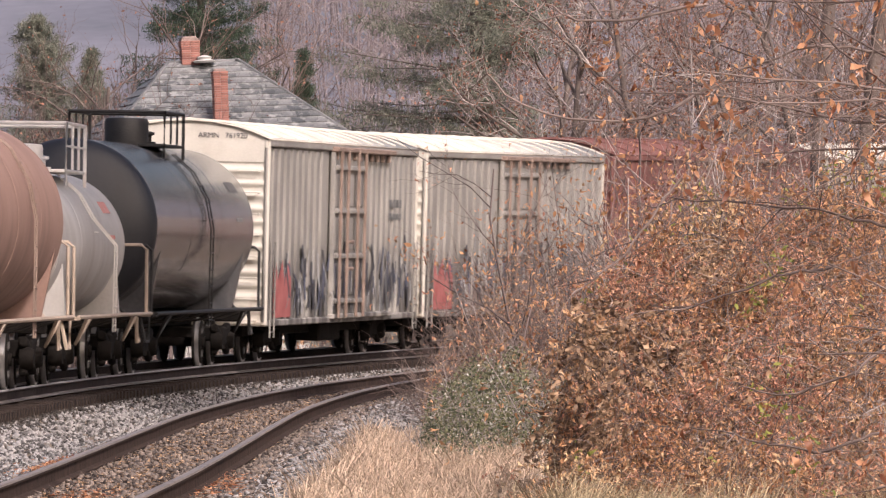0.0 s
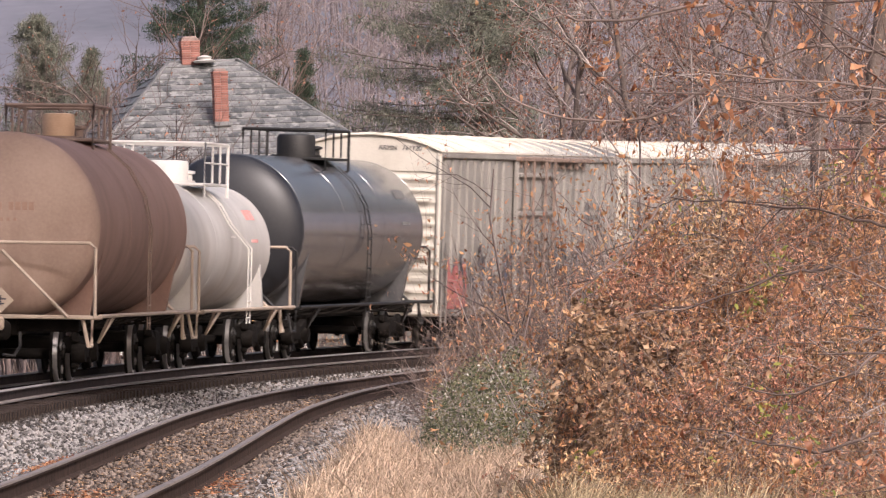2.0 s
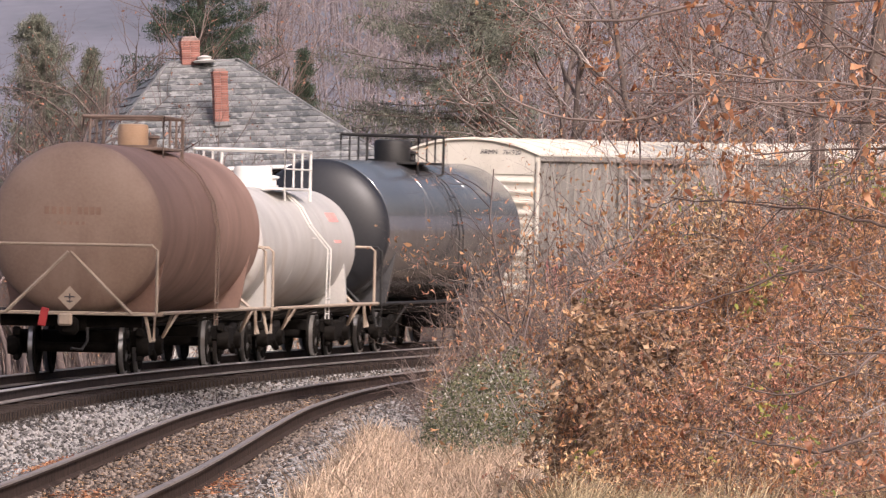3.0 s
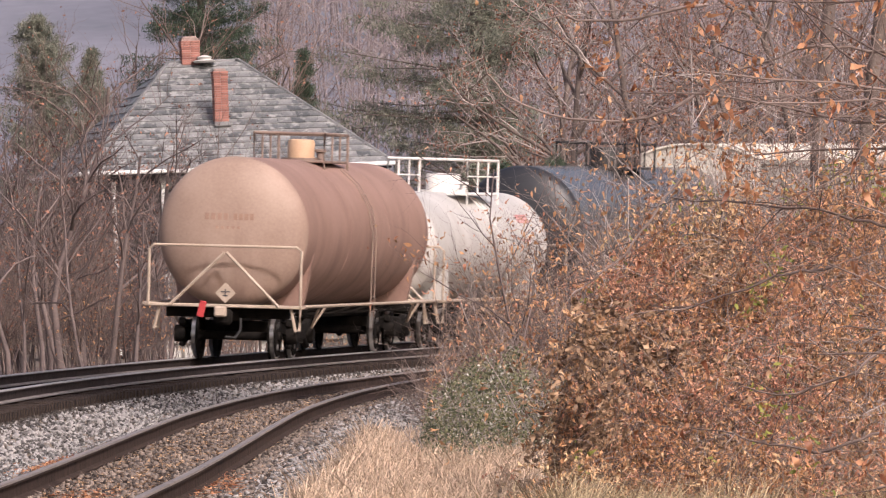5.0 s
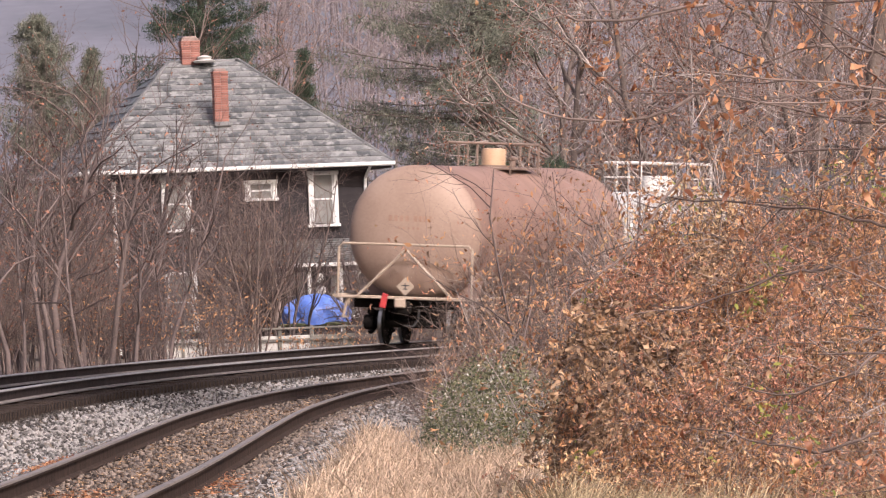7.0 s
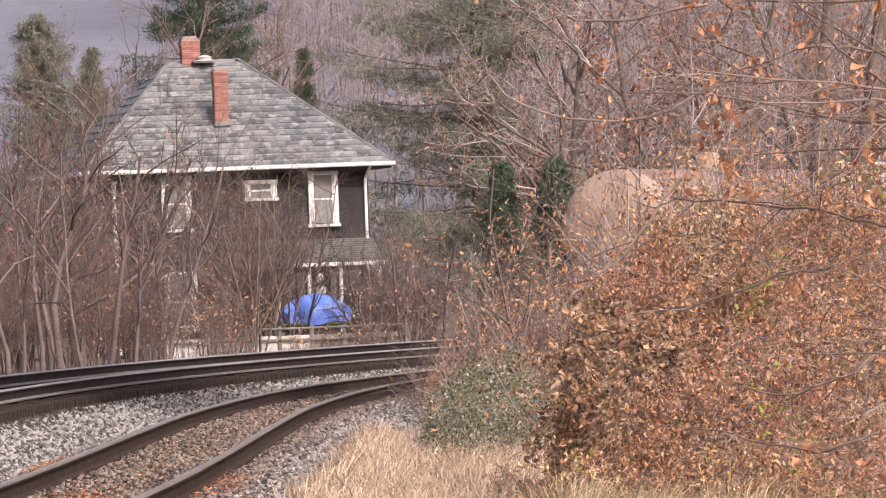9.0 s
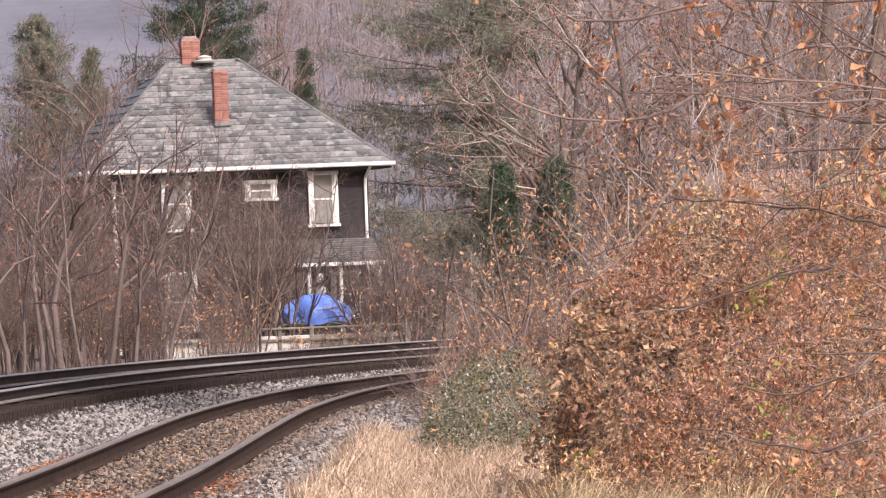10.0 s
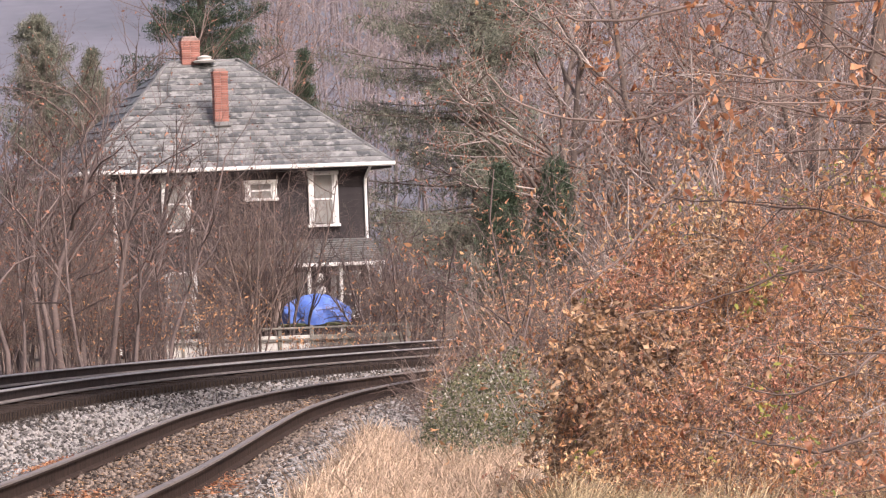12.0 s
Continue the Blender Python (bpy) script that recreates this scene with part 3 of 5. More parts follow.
def tank_car(name_label, half, r, axis_z, tank_mat, pipe_mat, frame_mat, dome_mat, dome_r, dome_h, plat, rear=False, band_mat=None, wide=1.5, head_mat=None):
    """A tank wagon; half: half its length over the end handrails."""
    car = empty("tank_car", name_label, "tank car", "cars of the train")
    th = half - 0.28
    prof = [(0.02, -th)]
    for i in range(1, 12):
        a = math.pi / 2 * i / 11
        prof.append((r * math.sin(a), -th + 0.5 * (r / 1.4) * (1 - math.cos(a))))
    mid = [(q, y) for q, y in prof]
    shell = mid[-1:] + [(r, -th * 0.33), (r, th * 0.33)] + [(r, -mid[-1][1])]
    tank = part("tank", Geo().lathe(shell, 64, "y", (0, 0, axis_z)), tank_mat, car, "", True)
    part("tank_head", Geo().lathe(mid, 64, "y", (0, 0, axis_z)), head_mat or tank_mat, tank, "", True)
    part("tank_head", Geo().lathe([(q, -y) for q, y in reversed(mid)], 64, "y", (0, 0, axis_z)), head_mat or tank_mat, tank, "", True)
    # welded seams and a strap
    for y in (-th + 0.55, -th * 0.3, th * 0.3, th - 0.55):
        part("seam", Geo().lathe([(r - 0.01, y - 0.02), (r + 0.003, y - 0.012), (r + 0.003, y + 0.012), (r - 0.01, y + 0.02)], 64, "y", (0, 0, axis_z)), tank_mat, tank, "", True)
    # top fittings
    part("dome", Geo().lathe([(dome_r, 0), (dome_r, dome_h * 0.86), (dome_r * 0.93, dome_h * 0.97), (dome_r * 0.6, dome_h), (0.01, dome_h)], 28, "z", (0, 0, axis_z + r - 0.03)), dome_mat, car, "round manway dome", True)
    part("dome_flange", Geo().lathe([(dome_r + 0.12, 0), (dome_r + 0.12, 0.06), (dome_r, 0.06)], 28, "z", (0, 0, axis_z + r - 0.02)), frame_mat, car, "", True)
    px, py, ph = plat
    top = axis_z + r
    for s in (-1, 1):
        part("walkway", Geo().box((s * (px - 0.22), 0, top - 0.03), (0.44, py * 2, 0.05), None, 0.01), frame_mat, car)
        g = Geo()
        g.tube([(s * px, -py, top - 0.25), (s * px, -py, top + ph), (s * px, py, top + ph), (s * px, py, top - 0.25)], 0.028, 8)
        g.tube([(s * px, -py, top + ph * 0.5), (s * px, py, top + ph * 0.5)], 0.018, 6) if ph > 0.62 else None
        for k in (-0.33, 0.33):
            g.tube([(s * px, py * k, top), (s * px, py * k, top + ph)], 0.02, 6)
        part("platform_rail", g, frame_mat, car, "", True)
    for e in (-1, 1):
        part("platform_rail", Geo().tube([(-px, e * py, top + ph), (px, e * py, top + ph)], 0.028, 8), frame_mat, car)
    part("valve", Geo().lathe([(0.07, 0), (0.07, 0.2), (0.12, 0.22), (0.12, 0.26), (0.02, 0.28)], 12, "z", (0.25, dome_r + 0.45, top - 0.05)), frame_mat, car, "", True)
    # side ladder over the flank
    for s in (-1, 1):
        g = Geo()
        for off in (-0.2, 0.2):
            pts = [(s * 1.46, off, 0.75), (s * 1.48, off, axis_z)]
            pts += [(s * (r + 0.07) * math.cos(a), off, axis_z + (r + 0.07) * math.sin(a)) for a in (0.35, 0.7, 1.0)]
            g.tube(pts, 0.013, 6)
        for k in range(9):
            z = 0.85 + k * 0.28
            x = s * (1.47 if z < axis_z else (r + 0.07) * math.sqrt(max(0.1, 1 - ((z - axis_z) / (r + 0.07)) ** 2)))
            g.tube([(x, -0.2, z), (x, 0.2, z)], 0.014, 5)
        part("ladder", g, frame_mat, car)
    # underframe
    part("sill", Geo().box((0, 0, 0.83), (0.5, half * 2 - 0.5, 0.26), None, 0.02), GEAR, car)
    part("drain_valve", Geo().lathe([(0.28, 0.45), (0.3, 0.7), (0.36, 0.95)], 14, "z"), GEAR, car, "", True)
    part("air_tank", Geo().lathe([(0.05, -0.6), (0.2, -0.5), (0.2, 0.5), (0.05, 0.6)], 14, "y", (-0.7, 1.6, 0.62)), GEAR, car, "", True)
    for e in (-1, 1):
        y = e * half
        part("end_platform", Geo().box((0, y - e * 0.18, 0.98), (wide * 2, 0.36, 0.06), None, 0.012), pipe_mat, car)
        part("end_beam", Geo().box((0, y - e * 0.42, 0.86), (2.3, 0.2, 0.2), None, 0.02), GEAR, car)
        g = Geo()
        x = wide - 0.08
        z1 = 2.08
        g.tube([(-x, y, 0.98), (-x, y, z1 - 0.08), (-x + 0.08, y, z1), (x - 0.08, y, z1), (x, y, z1 - 0.08), (x, y, 0.98)], 0.026, 8)
        part("end_handrail", g, pipe_mat, car, "", True)
        for s in (-1, 1):
            part("brace", Geo().tube([(s * 0.02, y - e * 0.01, z1 - 0.12), (s * 1.02, y, 0.98)], 0.03, 6), pipe_mat, car)
            part("step", Geo().tube([(s * 1.22, y - e * 0.1, 1.0), (s * 1.32, y - e * 0.1, 0.55), (s * 1.32, y - e * 0.5, 0.55), (s * 1.32, y - e * 0.62, 1.0)], 0.03, 6), pipe_mat, car)
            # saddle under the end of the tank
            pts = []
            for k in range(7):
                a = -0.25 - 0.9 * k / 6
                pts.append((s * r * math.cos(a), axis_z + r * math.sin(a)))
            rows = [[(px_, y - e * 1.75 + d, pz) for px_, pz in pts] + [(s * 0.3, y - e * 1.75 + d, 0.95), (s * 1.15, y - e * 1.75 + d, 0.95)] for d in (-0.09, 0.09)]
            n = len(rows[0])
            part("saddle", Geo().add(rows[0] + rows[1], [tuple(range(n)), tuple(range(2 * n - 1, n - 1, -1))] + [(i, (i + 1) % n, n + (i + 1) % n, n + i) for i in range(n)]), tank_mat, car)
            part("hanger", Geo().tube([(s * (wide - 0.05), y - e * 2.6, 1.0), (s * (wide - 0.25), y - e * 2.2, 0.6), (s * (wide - 0.05), y - e * 1.9, 1.0)], 0.025, 6), pipe_mat, car)
        coupler(car, y - e * 0.3, e)
        hose(car, y - e * 0.1, e)
        build_truck(car, e * (half - 2.15), GEAR)
    for s in (-1, 1):
        g = Geo().tube([(s * wide, -half, 1.0), (s * wide, half, 1.0)], 0.03, 8)
        for k in range(-3, 4):
            part("bracket", Geo().tube([(s * (wide - 0.03), k * half / 4, 0.99), (s * (wide - 0.5), k * half / 4, 0.82), (s * 0.24, k * half / 4, 0.80)], 0.022, 6), GEAR, car)
        part("side_handrail", g, pipe_mat, car)
    # lettering on the flank and the end
    if rear:
        y = -half + 0.02
        g = Geo().box((0, 0, 0), (0.27, 0.012, 0.27), pose(0, 0, 0, 0, 45, 0).to_3x3())
        pl = part("placard", g, PIPE_TAN, car, "white diamond warning placard with dark frame")
        pl.location = (0.02, y - 0.03, 1.22)
        part("placard_mark", Geo().box((0, -0.012, 0.02), (0.17, 0.006, 0.02)).box((0, -0.012, -0.05), (0.1, 0.006, 0.02)).box((0, -0.012, 0), (0.02, 0.006, 0.15)), INK, pl)
        part("warning_flag", Geo().box((-0.36, y - 0.32, 0.92), (0.13, 0.03, 0.30), pose(0, 0, 0, 0, 12, 0).to_3x3(), 0.012), FLAG, car, "red end-of-train marker flag")
        part("end_device", Geo().box((0, y - 0.38, 0.88), (0.22, 0.14, 0.2), None, 0.03), PIPE_TAN, car)
    # unreadable marks on the end: a large line and a small one
    for z, hgt, xs in ((2.62, 0.12, (-0.42, -0.30, -0.18, -0.06, 0.12, 0.22, 0.32, 0.42)), (2.42, 0.05, (-0.22, -0.12, -0.02, 0.08, 0.18))):
        for x in xs:
            d = math.sqrt(x * x + (z - axis_z) ** 2) / r
            yy = -th + 0.5 * (r / 1.4) * (1 - math.sqrt(max(0.0, 1 - d * d)))
            if rear:
                part("letter_mark", Geo().box((x, yy - 0.004, z), (0.075 if hgt > 0.1 else 0.05, 0.012, hgt)), FADED, car)
    if band_mat:
        for row, z in ((0, 0.55), (1, 0.12)):
            for k in range(7 - row * 2):
                a = z
                yy = th - 2.9 + 0.17 * k
                x0 = (r + 0.006) * math.cos(a)
                zz = axis_z + (r + 0.006) * math.sin(a)
                part("letter_mark", Geo().box((x0, yy, zz), (0.02, 0.05, 0.2 if row == 0 else 0.06), Euler((0, -a, 0)).to_matrix()), band_mat, car)
    return car


def words(text, size, material, parent, m, depth=0.004, label=""):
    cu = bpy.data.curves.new("lettering", "FONT")
    cu.body, cu.size, cu.extrude, cu.align_x = text, size, depth, "CENTER"
    tmp = bpy.data.objects.new("lettering", cu)
    scene.collection.objects.link(tmp)
    dg = bpy.context.evaluated_depsgraph_get()
    me = bpy.data.meshes.new_from_object(tmp.evaluated_get(dg))
    bpy.data.objects.remove(tmp)
    me.materials.clear()
    me.materials.append(material)
    ob = new("lettering", me)
    ob.parent = parent
    ob.matrix_local = m
    return tagged(ob, label)


def box_car(label, half, side_mat, end_mat, marks="", graffiti=False, top=4.34):
    """A ribbed, plug-door box wagon with corrugated ends and a low peaked roof."""
    car = empty("box_car", label, "boxcar", "cars of the train")
    w, z0, z1 = 1.46, 0.68, top - 0.30
    g = Geo().box((0, 0, (z0 + z1) / 2), (2 * w - 0.1, 2 * half - 0.12, z1 - z0))
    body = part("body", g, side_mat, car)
    ribs = 26
    for s in (-1, 1):
        for k in range(ribs + 1):
            y = -half + 0.1 + (2 * half - 0.2) * k / ribs
            if abs(y) < 2.0:
                continue
            part("side_rib", Geo().box((s * (w - 0.045), y, (z0 + z1) / 2 - 0.05), (0.07, 0.40 if 0 < k < ribs else 0.30, z1 - z0 - 0.22), None, 0.03), side_mat, body)
        part("top_chord", Geo().box((s * (w - 0.02), 0, z1 - 0.08), (0.10, 2 * half, 0.16), None, 0.02), side_mat, body)
        part("side_sill", Geo().box((s * (w - 0.02), 0, z0 + 0.06), (0.10, 2 * half, 0.12), None, 0.02), side_mat, body)
        d = part("door", Geo().box((s * (w - 0.01), 0, (z0 + z1) / 2), (0.09, 3.6, z1 - z0 - 0.32), None, 0.02), side_mat, car)
        for yy in (-1.82, 1.82):
            part("door_post", Geo().box((s * (w + 0.03), yy, (z0 + z1) / 2), (0.10, 0.12, z1 - z0 - 0.2), None, 0.02), side_mat, d)
        for zz in (0.12, 0.37, 0.62, 0.86):
            part("door_bar", Geo().box((s * (w + 0.07), 0, z0 + (z1 - z0) * zz), (0.10, 3.4, 0.10), None, 0.02), side_mat, d)
        for k in range(3):
            for zz in (0.245, 0.495, 0.74):
                part("door_panel", Geo().box((s * (w + 0.042), -1.15 + k * 1.15, z0 + (z1 - z0) * zz), (0.03, 0.95, 0.62), None, 0.012), side_mat, d)
        for yy in (-1.45, -0.6, 0.6, 1.45):
            part("lock_rod", Geo().tube([(s * (w + 0.13), yy, z0 + 0.1), (s * (w + 0.13), yy, z1 - 0.1)], 0.032, 6), PIPE_RUST, d)
        for zz in (0.30, 0.45):
            part("lock_handle", Geo().box((s * (w + 0.15), -0.3, z0 + (z1 - z0) * zz), (0.05, 0.6, 0.07), None, 0.02), PIPE_RUST, d)
        part("door_track", Geo().box((s * (w + 0.07), 1.6, z1 - 0.13), (0.16, 7.0, 0.10), None, 0.02), PIPE_RUST, car, "rusty door track")
        part("door_track", Geo().box((s * (w + 0.05), 1.6, z0 + 0.12), (0.12, 7.0, 0.1), None, 0.02), side_mat, car)
        for k in range(10):
            part("track_bracket", Geo().box((s * (w + 0.05), -1.6 + 0.7 * k, z1 - 0.24), (0.08, 0.09, 0.16), None, 0.01), PIPE_RUST, car)
        # corner ladder
        for e in (-1, 1):
            lad = Geo()
            for yy in (0.12, 0.55):
                lad.tube([(s * (w + 0.06), e * (half - yy), z0 - 0.2), (s * (w + 0.06), e * (half - yy), z0 + 1.5)], 0.018, 5)
            for k in range(5):
                lad.tube([(s * (w + 0.06), e * (half - 0.12), z0 - 0.1 + 0.36 * k), (s * (w + 0.06), e * (half - 0.55), z0 - 0.1 + 0.36 * k)], 0.015, 5)
            part("ladder", lad, side_mat, car)
    # corrugated ends: rounded horizontal ribs
    for e in (-1, 1):
        rows = []
        n = 96
        for i in range(n + 1):
            z = z0 + (z1 - 0.42 - z0) * i / n
            q = math.sin(2 * math.pi * 13 * i / n)
            d = 0.05 * (abs(q) ** 0.7) * (1 if q > 0 else -0.25)
            rows.append([(-w + 0.02, e * half, z), (-w + 0.22, e * (half + d), z), (w - 0.22, e * (half + d), z), (w - 0.02, e * half, z)])
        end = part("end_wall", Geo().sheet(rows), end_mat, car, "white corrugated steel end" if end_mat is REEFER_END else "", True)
        arch = [(x * w, z1 + 0.30 * (1 - abs(x) ** 2.2) - 0.02) for x in (-0.98, -0.8, -0.6, -0.3, 0, 0.3, 0.6, 0.8, 0.98)] + [(w * 0.98, z1 - 0.44), (-w * 0.98, z1 - 0.44)]
        n = len(arch)
        part("end_panel", Geo().add([(x, e * (half - 0.09), z) for x, z in arch] + [(x, e * (half + 0.012), z) for x, z in arch], [tuple(range(n)), tuple(range(2 * n - 1, n - 1, -1))] + [(i, (i + 1) % n, n + (i + 1) % n, n + i) for i in range(n)]), end_mat, car)
        for s in (-1, 1):
            part("corner_post", Geo().box((s * (w - 0.04), e * (half - 0.02), (z0 + z1) / 2), (0.12, 0.1, z1 - z0), None, 0.03), end_mat, car)
            for k in range(8):
                part("rung", Geo().tube([(s * (w - 0.16), e * (half + 0.02), z0 + 0.1 + 0.38 * k), (s * (w - 0.18), e * (half + 0.12), z0 + 0.1 + 0.38 * k), (s * (w - 0.53), e * (half + 0.12), z0 + 0.1 + 0.38 * k), (s * (w - 0.55), e * (half + 0.02), z0 + 0.1 + 0.38 * k)], 0.015, 5), end_mat, end)
        coupler(car, e * (half - 0.1), e)
        hose(car, e * half, e)
        build_truck(car, e * (half - 2.6), GEAR)
        part("end_sill", Geo().box((0, e * (half + 0.1), 0.92), (1.9, 0.3, 0.08), None, 0.01), GEAR, car)
    # roof
    rows = []
    for y in (-half - 0.06, half + 0.06):
        rows.append([(x * w, y, z1 + 0.30 * (1 - abs(x) ** 2.2)) for x in (-1.03, -0.98, -0.8, -0.6, -0.3, 0, 0.3, 0.6, 0.8, 0.98, 1.03)])
    roof = part("roof", Geo().sheet(rows), end_mat, car, "", True)
    sol = roof.modifiers.new("solid", "SOLIDIFY")
    sol.thickness, sol.offset = 0.03, -1
    for k in range(13):
        y = -half + 2 * half * k / 12
        part("roof_seam", Geo().tube([(x * w, y, z1 + 0.30 * (1 - abs(x) ** 2.2) + 0.012) for x in (-1, -0.8, -0.5, 0, 0.5, 0.8, 1)], 0.025, 6), end_mat, roof)
    part("underframe", Geo().box((0, 0, 0.60), (1.9, 2 * half - 1.0, 0.24), None, 0.02).box((0.9, 0.3, 0.5), (0.5, 2.4, 0.35), None, 0.04).box((-0.8, -1.5, 0.5), (0.5, 1.2, 0.4), None, 0.04), GEAR, car)
    if marks:
        for e in (-1,):
            words(marks.split()[0], 0.135, INK, car, pose(0.36, -half - 0.02, z1 - 0.02, 90, 0, 0), 0.004, "dark reporting marks")
            words(marks.split()[1], 0.135, INK, car, pose(0.86, -half - 0.02, z1 - 0.02, 90, 0, 0), 0.004, "dark reporting number")
        for k in range(4):
            part("letter_mark", Geo().box((w + 0.005, half - 3.4 + 0.42 * k, z0 + 2.25), (0.012, 0.26, 0.16)), GREY_MARK, car)
            part("letter_mark", Geo().box((w + 0.005, half - 3.4 + 0.42 * k, z0 + 2.0), (0.012, 0.30, 0.12)), GREY_MARK, car)
    if graffiti:
        part("paint_patch", Geo().sheet([[(w + 0.008 + 0.0, -half + 0.7 + 1.9 * i / 8, z0 + 0.15 + (0.85 + 0.22 * math.sin(i * 2.1)) * j / 2) for j in range(3)] for i in range(9)]), RED_PAINT, car, "sprayed red paint patch")
        rng = random.Random(9)
        for k in range(120):
            y = -half + 1.4 + 0.13 * k + rng.uniform(-0.1, 0.1)
            za = z0 + rng.uniform(0.12, 1.0)
            zb = za + rng.uniform(0.2, 0.75)
            dy = rng.uniform(-0.3, 0.3)
            wd = rng.uniform(0.03, 0.11)
            xx = w + 0.006 + (0.06 if abs(y) < 1.8 else 0.0) + 0.0004 * (k % 9)
            pts = [(y + dy * t + 0.12 * math.sin(3.1 * t + k), za + (zb - za) * t) for t in (0, 0.25, 0.5, 0.75, 1)]
            part("paint_stroke", Geo().sheet([[(xx, a - wd, b), (xx, a + wd, b)] for a, b in pts]), (INK, GREY_MARK, BLUE_INK, INK, PALE_INK)[k % 5], car, "sprayed paint stroke")
    return car


SPEED, REAR_S = 10.03, 28.7          # m/s; where the last car's end is at 5 s


def build_train():
    """Cars with the way of their middles ahead of the train's end."""
    cars = []
    brown = tank_car("faded brown tank car with rusty railings, last of the train", 7.6, 1.40, 2.33, BROWN_TANK, PIPE_TAN, PIPE_RUST, DOME_BUFF, 0.26, 0.43, (0.68, 1.3, 0.50), True, head_mat=BROWN_HEAD)
    cars.append((brown, 7.6, 5.45))
    white = tank_car("short weathered white tank car with white dome railings", 6.1, 1.13, 2.05, WHITE_TANK, PIPE_TAN, WHITE_STEEL, WHITE_STEEL, 0.36, 0.42, (0.85, 1.5, 0.68), False, PINK)
    cars.append((white, 22.25, 3.95))
    black = tank_car("glossy black tank car with black railings", 7.6, 1.40, 2.38, BLACK_TANK_SHEEN, BLACK_STEEL, BLACK_STEEL, BLACK_STEEL, 0.37, 0.47, (0.80, 1.3, 0.52), False, GREY_MARK, head_mat=BLACK_HEAD)
    cars.append((black, 36.85, 5.45))
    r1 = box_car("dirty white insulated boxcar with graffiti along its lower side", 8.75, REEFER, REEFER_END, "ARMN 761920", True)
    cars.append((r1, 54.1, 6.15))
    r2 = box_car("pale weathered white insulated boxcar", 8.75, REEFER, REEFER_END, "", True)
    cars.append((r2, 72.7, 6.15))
    r3 = box_car("dull red steel boxcar", 8.75, RED_CAR, RED_CAR, "", False, 4.4)
    cars.append((r3, 91.3, 6.15))
    r4 = box_car("pale white insulated boxcar far ahead", 8.75, REEFER, REEFER_END)
    cars.append((r4, 109.9, 6.15))
    return cars


def car_pose(s, b):
    p, _, c0 = on_track(s - b)
    q, _, c1 = on_track(s + b)
    d = (q - p).normalized()
    r = Vector((d.y, -d.x, -(c0 + c1) / 2 / 1.505)).normalized()
    u = r.cross(d).normalized()
    r = d.cross(u)
    m = Matrix((r, d, u)).transposed().to_4x4()
    return Matrix.Translation((p + q) / 2) @ m


def way_at(t):
    """How far the train's end has come at t seconds: it slows a little on the bend."""
    return REAR_S + SPEED * (t - 5.0 - 0.0069 * max(0.0, t - 3.0) ** 2)


def motions():
    for car, off, b in CARS:
        walk(car, [(0.4 * k, car_pose(way_at(0.4 * k) + off, b)) for k in range(31)])
    turn = SPEED / WHEEL_R * (2 / 30)
    for w in SPIN:
        at = Matrix.Translation(w.location)
        walk(w, [(k / 15, at @ Matrix.Rotation(-turn * k, 4, "X")) for k in range(181)])


# ---- the house ----
def house_window(parent, x, z, w, h, y, sill=True, blind=0.5):
    """A white-framed sash window set on the front wall at height z."""
    win = new("window")
    win.parent = parent
    win.location = (x, y - 0.07, z)
    t = 0.13
    part("frame", Geo().box((-w / 2 + t / 2, -0.04, 0), (t, 0.12, h), None, 0.012).box((w / 2 - t / 2, -0.04, 0), (t, 0.12, h), None, 0.012).box((0, -0.045, h / 2 - t / 2), (w + 0.06, 0.13, t), None, 0.012).box((0, -0.06, -h / 2 + 0.05), (w + 0.1, 0.18, 0.09), None, 0.012), TRIM, win, "white painted wood")
    part("sash", Geo().box((0, -0.02, 0.0), (w - 2 * t, 0.05, 0.05)).box((-w / 2 + t + 0.025, -0.02, 0), (0.05, 0.05, h - 2 * t)).box((w / 2 - t - 0.025, -0.02, 0), (0.05, 0.05, h - 2 * t)), TRIM, win)
    part("pane", Geo().box((0, 0.0, h * 0.22), (w - 2 * t, 0.012, h * 0.42)), BLIND, win, "drawn pale blind behind the glass")
    part("pane", Geo().box((0, 0.0, -h * 0.22), (w - 2 * t, 0.012, h * 0.42)), GLASS if blind < 0.5 else BLIND, win)
    return win


